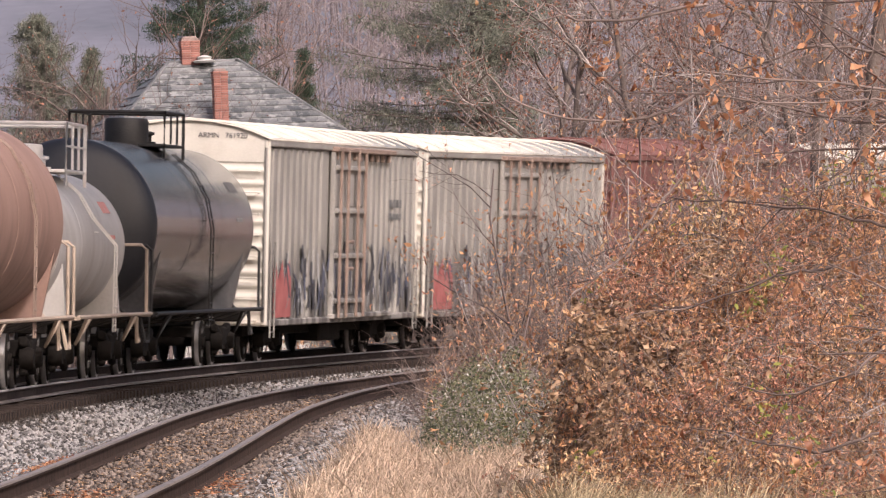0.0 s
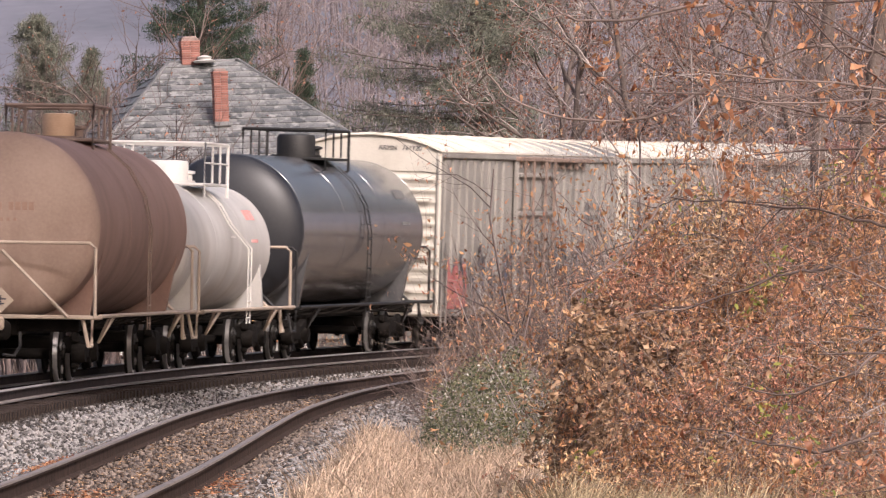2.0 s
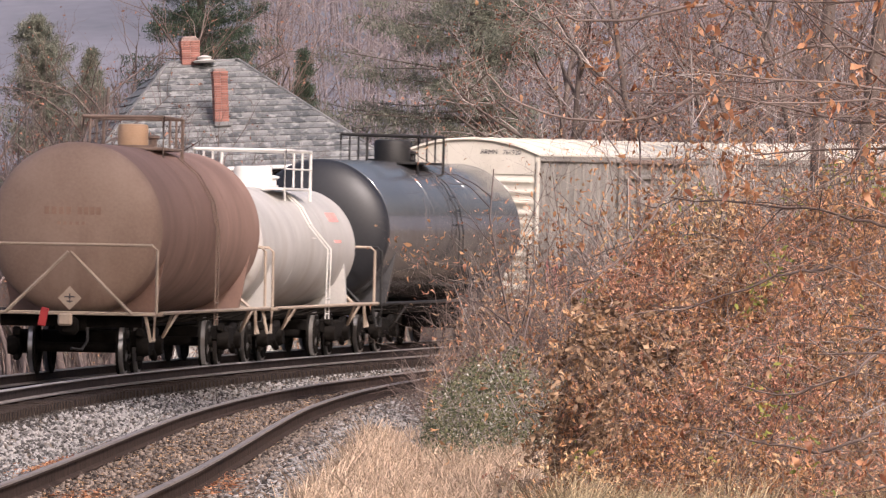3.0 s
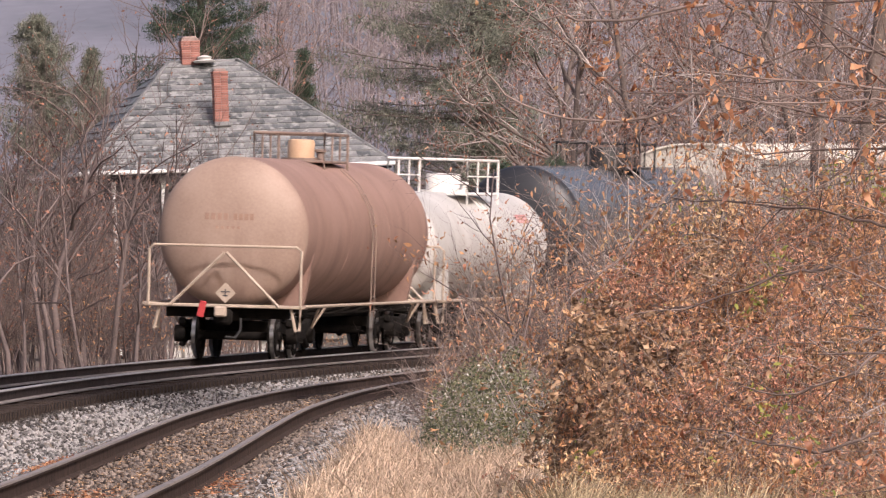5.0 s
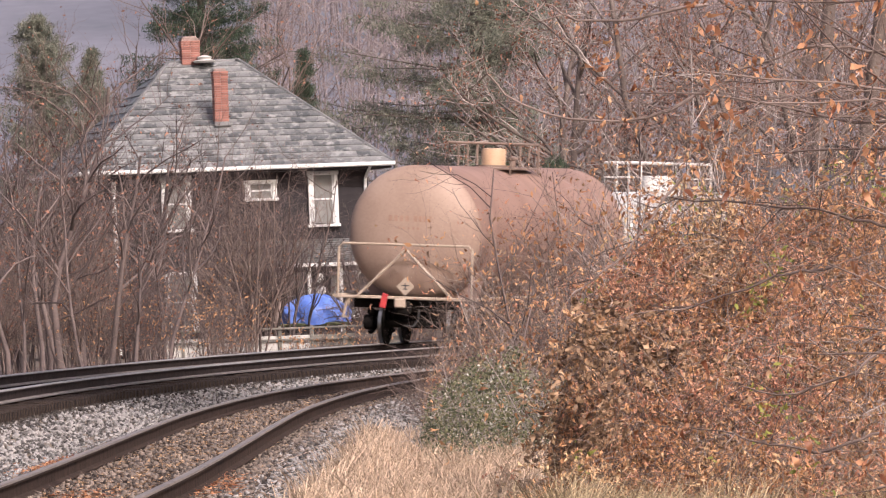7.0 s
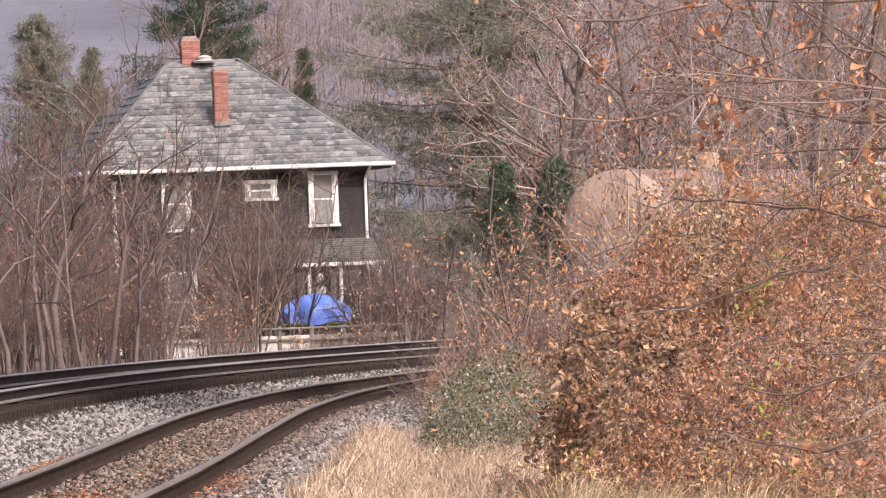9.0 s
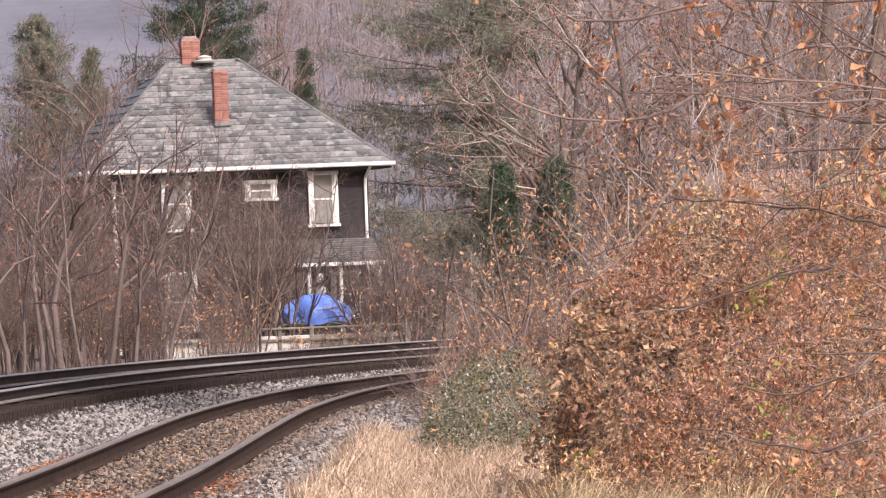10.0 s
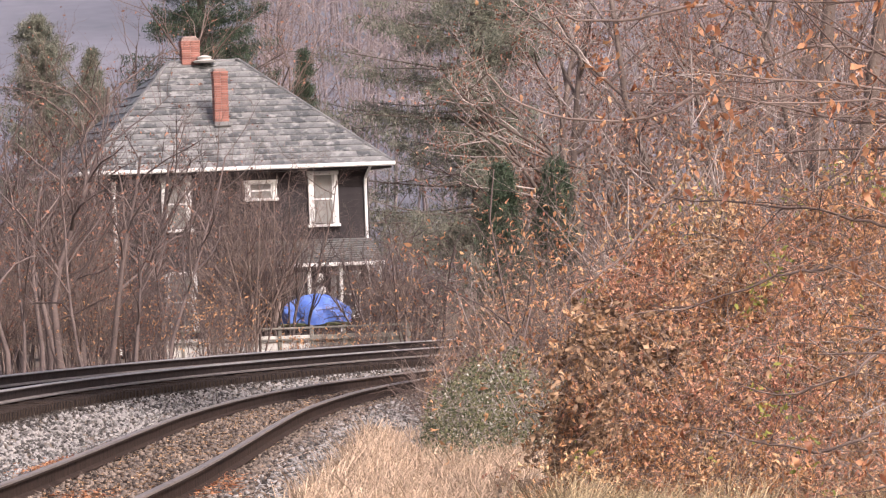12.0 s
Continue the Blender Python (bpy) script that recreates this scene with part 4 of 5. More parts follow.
def slates(parent, a, b, c, d, course, width, singles=True):
    """Slate courses over a roof face with eave a-b and ridge d-c."""
    a, b, c, d = (Vector(p) for p in (a, b, c, d))
    n = (b - a).cross(d - a).normalized()
    length = ((d + c) / 2 - (a + b) / 2).length
    rows = int(length / course)
    rng = random.Random(3)
    rest = Geo()
    shared = {}
    for i in range(rows):
        t0 = i / rows
        t1 = (i + 1.25) / rows
        l0, r0 = a.lerp(d, t0), b.lerp(c, t0)
        up = (d - a).lerp(c - b, 0.5).normalized()
        along = (r0 - l0).normalized()
        up = n.cross(along).normalized()
        if up.z < 0:
            up = -up
        run = (r0 - l0).length
        m = max(1, round(run / width))
        w = run / m
        l1, r1 = a.lerp(d, min(1, t1)), b.lerp(c, min(1, t1))
        for j in range(m):
            p = l0 + along * (w * (j + 0.5))
            hh = course * 1.25 + rng.uniform(-0.01, 0.01)
            lift = n * (0.045 + rng.uniform(0, 0.014))
            x0, x1 = along * (-w / 2 + 0.004), along * (w / 2 - 0.004)
            low = n * 0.04
            vs = [x0, x1, x1 + up * hh - low, x0 + up * hh - low]
            end = (j == 0 and (l1 - l0).dot(along) > 0.01) or (j == m - 1 and (r1 - r0).dot(along) < -0.01)
            if j == 0 and (l1 - l0).dot(along) > 0.01:
                vs[3] = l1 - p - low
                vs[2] = vs[2] if (vs[2] - vs[3]).dot(along) > 0.01 else vs[3] + along * 0.01
            if j == m - 1 and (r1 - r0).dot(along) < -0.01:
                vs[2] = r1 - p - low
                vs[3] = vs[3] if (vs[2] - vs[3]).dot(along) > 0.01 else vs[2] - along * 0.01
            vs = [v + lift for v in vs] + [v + lift - n * 0.04 for v in vs]
            fs = [(0, 1, 2, 3), (0, 4, 5, 1), (1, 5, 6, 2), (3, 2, 6, 7), (0, 3, 7, 4)]
            if singles:
                key = (i, j) if end else (round(w, 3), rng.randint(0, 2))
                if key not in shared:
                    shared[key] = mesh_of("slate", Geo().add(vs, fs), SLATE)
                ob = new("slate", shared[key])
                ob.parent = parent
                ob.location = p
            else:
                rest.add([p + v for v in vs], fs)
    if rest.v:
        tagged(part("slate_field", rest, SLATE_REST, parent), kind="stuff")


def chimney(parent, x, y, z0, z1, w, dpt):
    ch = part("chimney", Geo().box((x, y, (z0 + z1) / 2), (w - 0.03, dpt - 0.03, z1 - z0)), MORTAR, parent, "red brick chimney")
    me = {}
    rows = int((z1 - z0) / 0.075)
    for i in range(rows):
        z = z0 + 0.0375 + 0.075 * i
        grow = 0.04 if i > rows - 4 else 0.0
        for face in range(2):
            n = 2
            for j in range(n):
                bw = (w + grow) / n
                xx = x - (w + grow) / 2 + bw * (j + 0.5) + (bw * 0.0 if i % 2 else 0)
                if face == 0:
                    key, c, s = ("f", grow), (xx, y - dpt / 2 - grow / 2 + 0.02, z), (bw - 0.012, 0.06, 0.064)
                else:
                    key, c, s = ("s", grow), (x + (j * 2 - 1) * (w / 2 + grow / 2 - 0.02), y, z), (0.06, dpt - 0.05, 0.064)
                if key not in me:
                    me[key] = mesh_of("brick", Geo().box((0, 0, 0), s, None, 0.006), BRICK)
                b = new("brick", me[key])
                b.parent = ch
                b.location = c
    part("cap", Geo().box((x, y, z1 + 0.02), (w * 0.8, dpt * 0.8, 0.08), None, 0.03), MORTAR, ch, "mortar cap")


def build_house():
    """Two storeys of dark siding under a slate hip roof, with a porch along the front. Local x along the front, y into the depth, z from the ground."""
    h = empty("house", "two-storey dark house with a grey slate hip roof and white trim", "house", "", (-6.27, 261.5, -0.85), 10.0)
    hw, dep, ez = 4.05, 10.6, 5.84
    wall = Geo()
    t = 0.25
    for c, s in (((0, t / 2, ez / 2), (2 * hw, t, ez)), ((0, dep - t / 2, ez / 2), (2 * hw, t, ez)), ((-hw + t / 2, dep / 2, ez / 2), (t, dep - 2 * t, ez)), ((hw - t / 2, dep / 2, ez / 2), (t, dep - 2 * t, ez))):
        wall.box(c, s)
    w = part("wall", wall, SIDING, h, "dark brown-black shingle siding")
    board = mesh_of("siding_board", Geo().box((0, -0.012, 0), (2 * hw - 0.3, 0.03, 0.20), pose(0, 0, 0, 5).to_3x3()), SIDING)
    for k in range(27):
        o = new("siding_board", board)
        o.parent = w
        o.location = (0, 0, 0.2 + 0.2 * k)
    ov = 0.72
    A, B, C, D = (-hw - 1.0, -ov, ez), (hw + ov, -ov, ez), (hw + ov, dep + ov, ez), (-hw - 1.0, dep + ov, ez)
    rz = 9.35
    R0, R1 = (-1.35, dep / 2, rz), (0.9, dep / 2, rz)
    roof = part("roof", Geo().add([A, B, C, D, R0, R1], [(0, 1, 5, 4), (1, 2, 5), (2, 3, 4, 5), (3, 0, 4), (3, 2, 1, 0)]), SLATE_REST, h, "grey weathered slate hip roof")
    slates(roof, A, B, R1, R0, 0.37, 0.42)
    slates(roof, D, A, R0, R0, 0.37, 0.42, False)
    slates(roof, B, C, R1, R1, 0.43, 0.40, False)
    part("ridge_cap", Geo().tube([R0, R1], 0.06, 8), SLATE_REST, roof)
    for p, q in ((A, R0), (B, R1)):
        part("hip_cap", Geo().tube([p, q], 0.075, 6), SLATE_REST, roof)
    part("gutter", Geo().box((-0.14, -ov - 0.05, ez - 0.03), (2 * hw + 1.0 + ov + 0.1, 0.14, 0.13), None, 0.03), TRIM, h, "white eaves gutter")
    part("gutter", Geo().box((-hw - 1.05, dep / 2, ez - 0.03), (0.14, dep + 2 * ov, 0.13), None, 0.03), TRIM, h, "white eaves gutter")
    part("soffit", Geo().box((0, dep / 2, ez - 0.14), (2 * hw + 2 * ov - 0.1, dep + 2 * ov - 0.1, 0.06)), SIDING, h)
    part("downspout", Geo().tube([(hw - 0.02, -ov, ez - 0.1), (hw - 0.1, -0.2, ez - 0.45), (hw - 0.1, -0.1, ez - 0.7), (hw - 0.1, -0.1, 0.1)], 0.05, 8), TRIM, h, "white downspout")
    part("downspout", Geo().tube([(-hw + 0.05, -0.1, ez - 0.3), (-hw + 0.05, -0.1, 0.1)], 0.07, 8), TRIM, h, "white corner pipe")
    chimney(roof, -0.26, 1.75, 6.9, 8.95, 0.44, 0.46)
    chimney(roof, -0.66, 5.3, 8.9, 10.1, 0.58, 0.5)
    part("flashing", Geo().box((-0.26, 1.45, 7.25), (0.54, 0.1, 0.16), pose(0, 0, 0, -35).to_3x3(), 0.02), SLATE_REST, roof, "grey lead flashing")
    part("vent_cap", Geo().lathe([(0.32, 0), (0.38, 0.06), (0.2, 0.1), (0.25, 0.18), (0.05, 0.24)], 18, "z", (-0.25, 4.9, 9.3)), CONCRETE, roof, "pale round roof vent", True)
    house_window(h, -2.05, 4.77, 0.94, 1.76, -0.02, True, 1)
    house_window(h, 2.6, 4.77, 0.94, 1.76, -0.02, True, 1)
    house_window(h, 0.63, 5.10, 1.0, 0.66, -0.02, True, 1)
    house_window(h, -2.0, 1.70, 1.02, 1.9, -0.02, True, 1)
    house_window(h, 1.45, 1.75, 0.92, 1.5, -0.02, True, 0)
    house_window(h, 3.2, 1.75, 0.92, 1.5, -0.02, True, 0)
    # porch
    pz = 2.75
    pr = part("porch_roof", Geo().add([(-0.9, -2.2, pz), (4.1, -2.2, pz), (4.1, -0.03, pz + 0.75), (-0.9, -0.03, pz + 0.75), (-0.9, -2.2, pz - 0.1), (4.1, -2.2, pz - 0.1), (4.1, -0.03, pz + 0.6), (-0.9, -0.03, pz + 0.6)], [(0, 1, 2, 3), (4, 5, 6, 7), (0, 4, 5, 1), (1, 5, 6, 2), (3, 2, 6, 7), (0, 3, 7, 4)]), SLATE_REST, h, "grey shingled porch roof")
    slates(pr, (-0.9, -2.2, pz), (4.1, -2.2, pz), (4.1, -0.03, pz + 0.75), (-0.9, -0.03, pz + 0.75), 0.2, 0.36, False)
    part("porch_gutter", Geo().box((1.6, -2.26, pz - 0.04), (5.05, 0.1, 0.12), None, 0.02), TRIM, h)
    for x in (-0.8, 1.75, 2.75, 4.0):
        part("porch_post", Geo().box((x, -2.05, pz / 2 - 0.02), (0.12, 0.12, pz - 0.2), None, 0.012), TRIM, h, "white porch post")
    part("porch_floor", Geo().box((1.6, -1.1, 0.35), (5.1, 2.2, 0.5), None, 0.02), SIDING, h)
    part("porch_lamp", Geo().lathe([(0.02, -0.14), (0.13, -0.08), (0.15, 0), (0.13, 0.08), (0.02, 0.14)], 16, "y", (2.05, -2.2, 2.3)), CONCRETE, h, "pale round hanging disc", True)
    part("porch_lamp", Geo().lathe([(0.02, -0.14), (0.14, -0.08), (0.17, 0), (0.14, 0.08), (0.02, 0.14)], 16, "y", (2.08, -2.2, 1.9)), CONCRETE, h, "pale round hanging disc", True)
    return h


def build_fence():
    f = empty("fence", "weathered pale rail fence with wire mesh below the house", "fence", "", (-5.3, 246.0, -0.9))
    for k in range(9):
        part("post", Geo().box((-3.4 + k * 0.95, 0, 0.45), (0.1, 0.1, 1.0), None, 0.012), FENCE_WOOD, f)
    for z in (0.88, 0.55):
        part("rail", Geo().box((0.4, -0.07, z), (7.9, 0.04, 0.06), None, 0.01), FENCE_WOOD, f)
    for k in range(8):
        part("board", Geo().box((-2.93 + k * 0.95, 0.03, 0.36), (0.86, 0.03, 0.62), None, 0.01), CONCRETE if k < 5 else FENCE_WOOD, f)


def build_tarp():
    """A heap under a crumpled blue sheet on a low stand."""
    t = empty("tarp_heap", "crumpled blue tarpaulin over a covered heap on a stand", "tarp", "", (-3.92, 252.0, -0.85))
    rows = []
    for i in range(15):
        v = i / 14
        row = []
        for j in range(40):
            a = 2 * math.pi * j / 39
            r = 1.0 if v < 0.3 else math.cos((v - 0.3) / 0.7 * math.pi / 2) ** 0.55
            r = max(r, 0.01)
            k = 1 + 0.07 * math.sin(a * 7 + v * 4) + 0.05 * math.sin(a * 13 + v * 9)
            row.append((1.0 * r * k * math.cos(a), 0.75 * r * k * math.sin(a), 0.92 + 0.86 * v ** 0.8 + 0.05 * math.sin(a * 5 + v * 8)))
        rows.append(row)
    part("sheet", Geo().sheet(rows), TARP, t, "wrinkled blue plastic sheet", True)
    part("stand", Geo().box((0, 0, 0.9), (2.1, 1.4, 0.09), None, 0.02), LEAF_GREEN, t, "dull green board")
    for x in (-0.9, 0.9):
        for y in (-0.55, 0.55):
            part("leg", Geo().box((x, y, 0.43), (0.1, 0.1, 0.9), None, 0.01), SIDING, t)


# ---- plants ----
def shrub(name, label, category, seed, foot, height, stems, twig_mat, leaf_mat=None, leaves=0, leaf_size=0.06, spread=0.7, levels=2, fan=4, r=0.014, lean=0.35, group="", per=0.12):
    rng = np.random.default_rng(seed)
    ob = empty(name, label, category, group, tuple(foot))
    lines, tips = [], []
    for _ in range(stems):
        a = rng.uniform(0, 2 * math.pi)
        d = (math.cos(a) * lean * rng.random(), math.sin(a) * lean * rng.random(), 1)
        l, t = branching(rng, (rng.normal() * 0.15 * height / 2, rng.normal() * 0.15 * height / 2, -0.05), height * rng.uniform(0.5, 1.05), r * rng.uniform(0.6, 1.2), levels, fan, spread, 0.2, 0.5, d)
        lines += l
        tips += t
    soup("branchwork", *soup_tubes(lines), twig_mat, ob)
    if leaves and leaf_mat:
        tp = np.concatenate(tips)
        pick = tp[rng.integers(0, len(tp), leaves)] + rng.normal(size=(leaves, 3)) * per
        pick[:, 2] = np.maximum(pick[:, 2], 0.02)
        soup("foliage", *soup_leaves(rng, pick, leaf_size, 0.8, 0.40), leaf_mat, ob)
    return ob


def leafy_mass(name, label, category, seed, x0, x1, y0, y1, top, n, size, leaf_mat, stems=60, extra=None, thick=0.22, group="", twig_mat=None, narrow=0.38):
    """A bank of leaves over tangled stems; top(x, y): its height."""
    rng = np.random.default_rng(seed)
    ob = empty(name, label, category, group, ((x0 + x1) / 2, (y0 + y1) / 2, ground_z((x0 + x1) / 2, (y0 + y1) / 2)))
    o = np.array(ob.matrix_world.translation)
    xs, ys = rng.uniform(x0, x1, n), rng.uniform(y0, y1, n)
    z = []
    keep = []
    for i in range(n):
        g = ground_z(xs[i], ys[i])
        t = top(xs[i], ys[i]) * (1 + 0.38 * noise.noise((xs[i] * 1.5, ys[i] * 0.45, seed)) + 0.2 * noise.noise((xs[i] * 4.5, ys[i] * 2, seed + 5)))
        gap = noise.noise((xs[i] * 5, ys[i] * 1.5, seed + 9))
        zz = t - abs(rng.normal()) * thick * (0.5 + 0.5 * t)
        keep.append(t > 0.08 and zz > 0.0 and gap > -0.42 + 0.1 * rng.random())
        z.append(g + max(0.01, zz))
    keep = np.array(keep)
    p = np.stack([xs, ys, np.array(z)], 1)[keep] - o
    soup("foliage", *soup_leaves(rng, p, size, 0.3, narrow), leaf_mat, ob)
    if extra:
        m, share = extra
        k = rng.random(len(p)) < share
        soup("foliage", *soup_leaves(rng, p[k] + rng.normal(size=(k.sum(), 3)) * 0.05, size * 1.1, 0.3, narrow), m, ob)
    lines = []
    for _ in range(stems):
        x, y = rng.uniform(x0, x1), rng.uniform(y0, y1)
        t = top(x, y)
        if t < 0.15:
            continue
        d = (rng.normal() * 0.5, rng.normal() * 0.5, 1)
        l, _ = branching(rng, np.array((x, y, ground_z(x, y) - 0.03)) - o, t * rng.uniform(0.8, 1.25), 0.012, 2, 4, 0.8, 0.1, 0.5, d)
        lines += l
    if lines:
        soup("branchwork", *soup_tubes(lines), twig_mat or TWIG, ob)
    return ob


def bare_tree(seed, foot, height, r, label, mat_=None, group="bare trees by the house", levels=3, fan=5, leaves=0, leaf_mat=None, spread=0.75, size=0.07, start=0.3):
    rng = np.random.default_rng(seed)
    ob = empty("tree", label, "tree", group, foot)
    lines, tips = branching(rng, (0, 0, -0.1), height, r, levels, fan, spread, 0.3, 0.55, (rng.normal() * 0.06, rng.normal() * 0.06, 1), start)
    big = [l for l in lines if l[1] > r * 0.3]
    small = [l for l in lines if l[1] <= r * 0.3]
    soup("trunk", *soup_tubes(big, 7), TWIG_DARK if mat_ is TWIG_DARK else BARK, ob)
    soup("crown", *soup_tubes(small, 3), mat_ or TWIG, ob)
    if leaves:
        tp = np.concatenate(tips)
        p = tp[rng.integers(0, len(tp), leaves)] + rng.normal(size=(leaves, 3)) * 0.08
        soup("foliage", *soup_leaves(rng, p, size, 0.3, 0.6, True), leaf_mat, ob)
    return ob


def conifer(seed, foot, height, radius, material, label, whorls=34, droop=0.12, ragged=0.25, per=130, needle=0.24, taper=0.8):
    rng = np.random.default_rng(seed)
    ob = empty("conifer", label, "conifer", "evergreens", foot)
    soup("trunk", *soup_tubes([(np.array([(0, 0, -0.1), (0, 0, height * 0.5), (0.05, 0, height)]), radius * 0.07, 0.02)], 8), BARK, ob)
    lines, pts, dirs = [], [], []
    for i in range(whorls):
        t = (i + rng.random()) / whorls
        for _ in range(6):
            t = min(0.995, (i + rng.uniform(-0.4, 1.4)) / whorls) if i else rng.random() / whorls
            z = height * (0.05 + 0.95 * t)
            a = rng.uniform(0, 2 * math.pi)
            ln = radius * (1 - t) ** taper * rng.uniform(1 - ragged * 2, 1.0 + ragged * 0.3) + 0.12
            d = np.array((math.cos(a), math.sin(a), 0.15 - droop * 2 * (1 - t)))
            line = wander(rng, (0, 0, z), d, ln, 5, 0.06, 0.05)
            lines.append((line, 0.02 + 0.004 * ln, 0.008))
            m = int(per * 1.9 * (0.25 + ln / radius))
            k = rng.random(m) ** 0.7 * 4
            j = np.minimum(k.astype(int), 3)
            q = line[j] + (line[j + 1] - line[j]) * (k - j)[:, None]
            w = 0.10 + 0.18 * ln * (1 - k / 4.6)[:, None]
            q = q + rng.normal(size=(m, 3)) * w * np.array([0.8, 0.8, 0.3]) - np.array([0, 0, 1]) * rng.random((m, 1)) * (0.2 + 0.05 * ln)
            pts.append(q)
    tagged(soup("branchwork", *soup_tubes(lines), BARK, ob), kind="stuff")
    soup("crown", *soup_leaves(rng, np.concatenate(pts), needle, 1.3, 0.10, True), material, ob)
    return ob


def grass(name, label, seed, n, where, height, material, width=0.007):
    """Dry blades, each bent over once; where(rng, n): their feet."""
    rng = np.random.default_rng(seed)
    p = where(rng, n)
    n = len(p)
    a = rng.uniform(0, 2 * math.pi, n)
    lean = rng.uniform(0.25, 1.7, n)
    clump = np.array([0.8 + 0.45 * noise.noise((q[0] * 2.2, q[1] * 0.8, 2.0)) for q in p])
    h = height * rng.uniform(0.35, 1.25, n) * np.clip(clump, 0.25, 1.5)
    d = np.stack([np.cos(a), np.sin(a), np.zeros(n)], 1)
    s = np.stack([-np.sin(a + 0.9), np.cos(a + 0.9), np.zeros(n)], 1) * width * rng.uniform(0.6, 1.5, n)[:, None]
    up = np.array([0, 0, 1.0])
    m1 = p + d * (h * lean * 0.3)[:, None] + up * (h * 0.55)[:, None]
    m2 = p + d * (h * lean * 0.95)[:, None] + up * (h * (1 - 0.45 * lean))[:, None]
    v = np.stack([p - s, p + s, m1 - s * 0.8, m1 + s * 0.8, m2], 1).reshape(-1, 3)
    k = np.arange(n)[:, None] * 5
    f = np.concatenate([k + [0, 1, 3], k + [0, 3, 2], k + [2, 3, 4]])
    return tagged(soup(name, v, f, material), label, "grass", "", "stuff")


def litter(name, label, seed, n, where, size, material):
    """Fallen leaves lying on the ground."""
    rng = np.random.default_rng(seed)
    p = where(rng, n)
    v, f = soup_leaves(rng, p * np.array([1, 1, 0]), size)
    v[:, 2] = np.abs(v[:, 2]) * 0.4 + np.repeat(p[:, 2], 6)
    return tagged(soup(name, v, f, material), label, "fallen leaves", "", "stuff")


def build_verge():
    def verge(rng, n):
        y = rng.uniform(57, 100, n) 
        x = np.array([siding_x(v) for v in y]) + 1.75 + np.abs(rng.normal(size=n)) * 1.5
        ok = (x < 5)
        return np.stack([x, y, [ground_z(a, b) for a, b in zip(x, y)]], 1)[ok]

    grass("dry_grass", "tall bleached dry grass along the siding", 11, 19000, verge, 0.5, STRAW, 0.0055)

    def under(rng, n):
        y, x = rng.uniform(56, 69, n), rng.uniform(0.3, 4.5, n)
        return np.stack([x, y, [ground_z(a, b) for a, b in zip(x, y)]], 1)

    grass("tall_grass", "long bent straw-coloured grass at the foot of the vines", 13, 2500, under, 0.5, STRAW, 0.008)

    def foot(rng, n):
        y, x = rng.uniform(57, 63.5, n), 0.75 + np.abs(rng.normal(size=n)) * 0.6
        return np.stack([x, y, [ground_z(a, b) for a, b in zip(x, y)]], 1)

    grass("olive_weeds", "faded olive weeds at the foot of the vines", 17, 9000, foot, 0.7, WEED_OLIVE, 0.004)

    def far_edge(rng, n):
        y = rng.uniform(112, 200, n)
        x = np.array([float(np.interp(v, TY, TX)) for v in y]) - 2.6 - np.abs(rng.normal(size=n)) * 1.6
        return np.stack([x, y, [ground_z(a, b) for a, b in zip(x, y)]], 1)

    grass("trackside_weeds", "dark dead weeds along the far edge of the ballast", 16, 15000, far_edge, 0.8, TWIG_DARK, 0.011)

    def bed(rng, n):
        y = 55 + 100 * rng.random(n) ** 1.4
        x = np.array([siding_x(v) for v in y]) + rng.normal(size=n) * 0.55
        return np.stack([x, y, [ground_z(a, b) + 0.02 for a, b in zip(x, y)]], 1)

    litter("leaf_litter", "brown fallen leaves between the siding rails", 14, 5000, bed, 0.065, LEAF_BROWN)

    def patches(rng, n):
        k = rng.integers(0, 3, n)
        cx, cy = np.array([-4.25, -3.2, -2.1])[k], np.array([88.0, 70.0, 74.0])[k]
        x, y = cx + rng.normal(size=n) * 0.18, cy + rng.normal(size=n) * 2.2
        return np.stack([x, y, [ground_z(a, b) + 0.03 for a, b in zip(x, y)]], 1)

    litter("leaf_patch", "drifts of orange fallen leaves on the ballast", 15, 900, patches, 0.07, LEAF_ORANGE)
    grass("weed_stalks", "brown dead weed stalks in front of the vines", 12, 5000, under, 0.5, WEED_OLIVE, 0.006)


def bump(y, a, b, c, d):
    return max(0.0, min(1.0, (y - a) / (b - a), (d - y) / (d - c)))


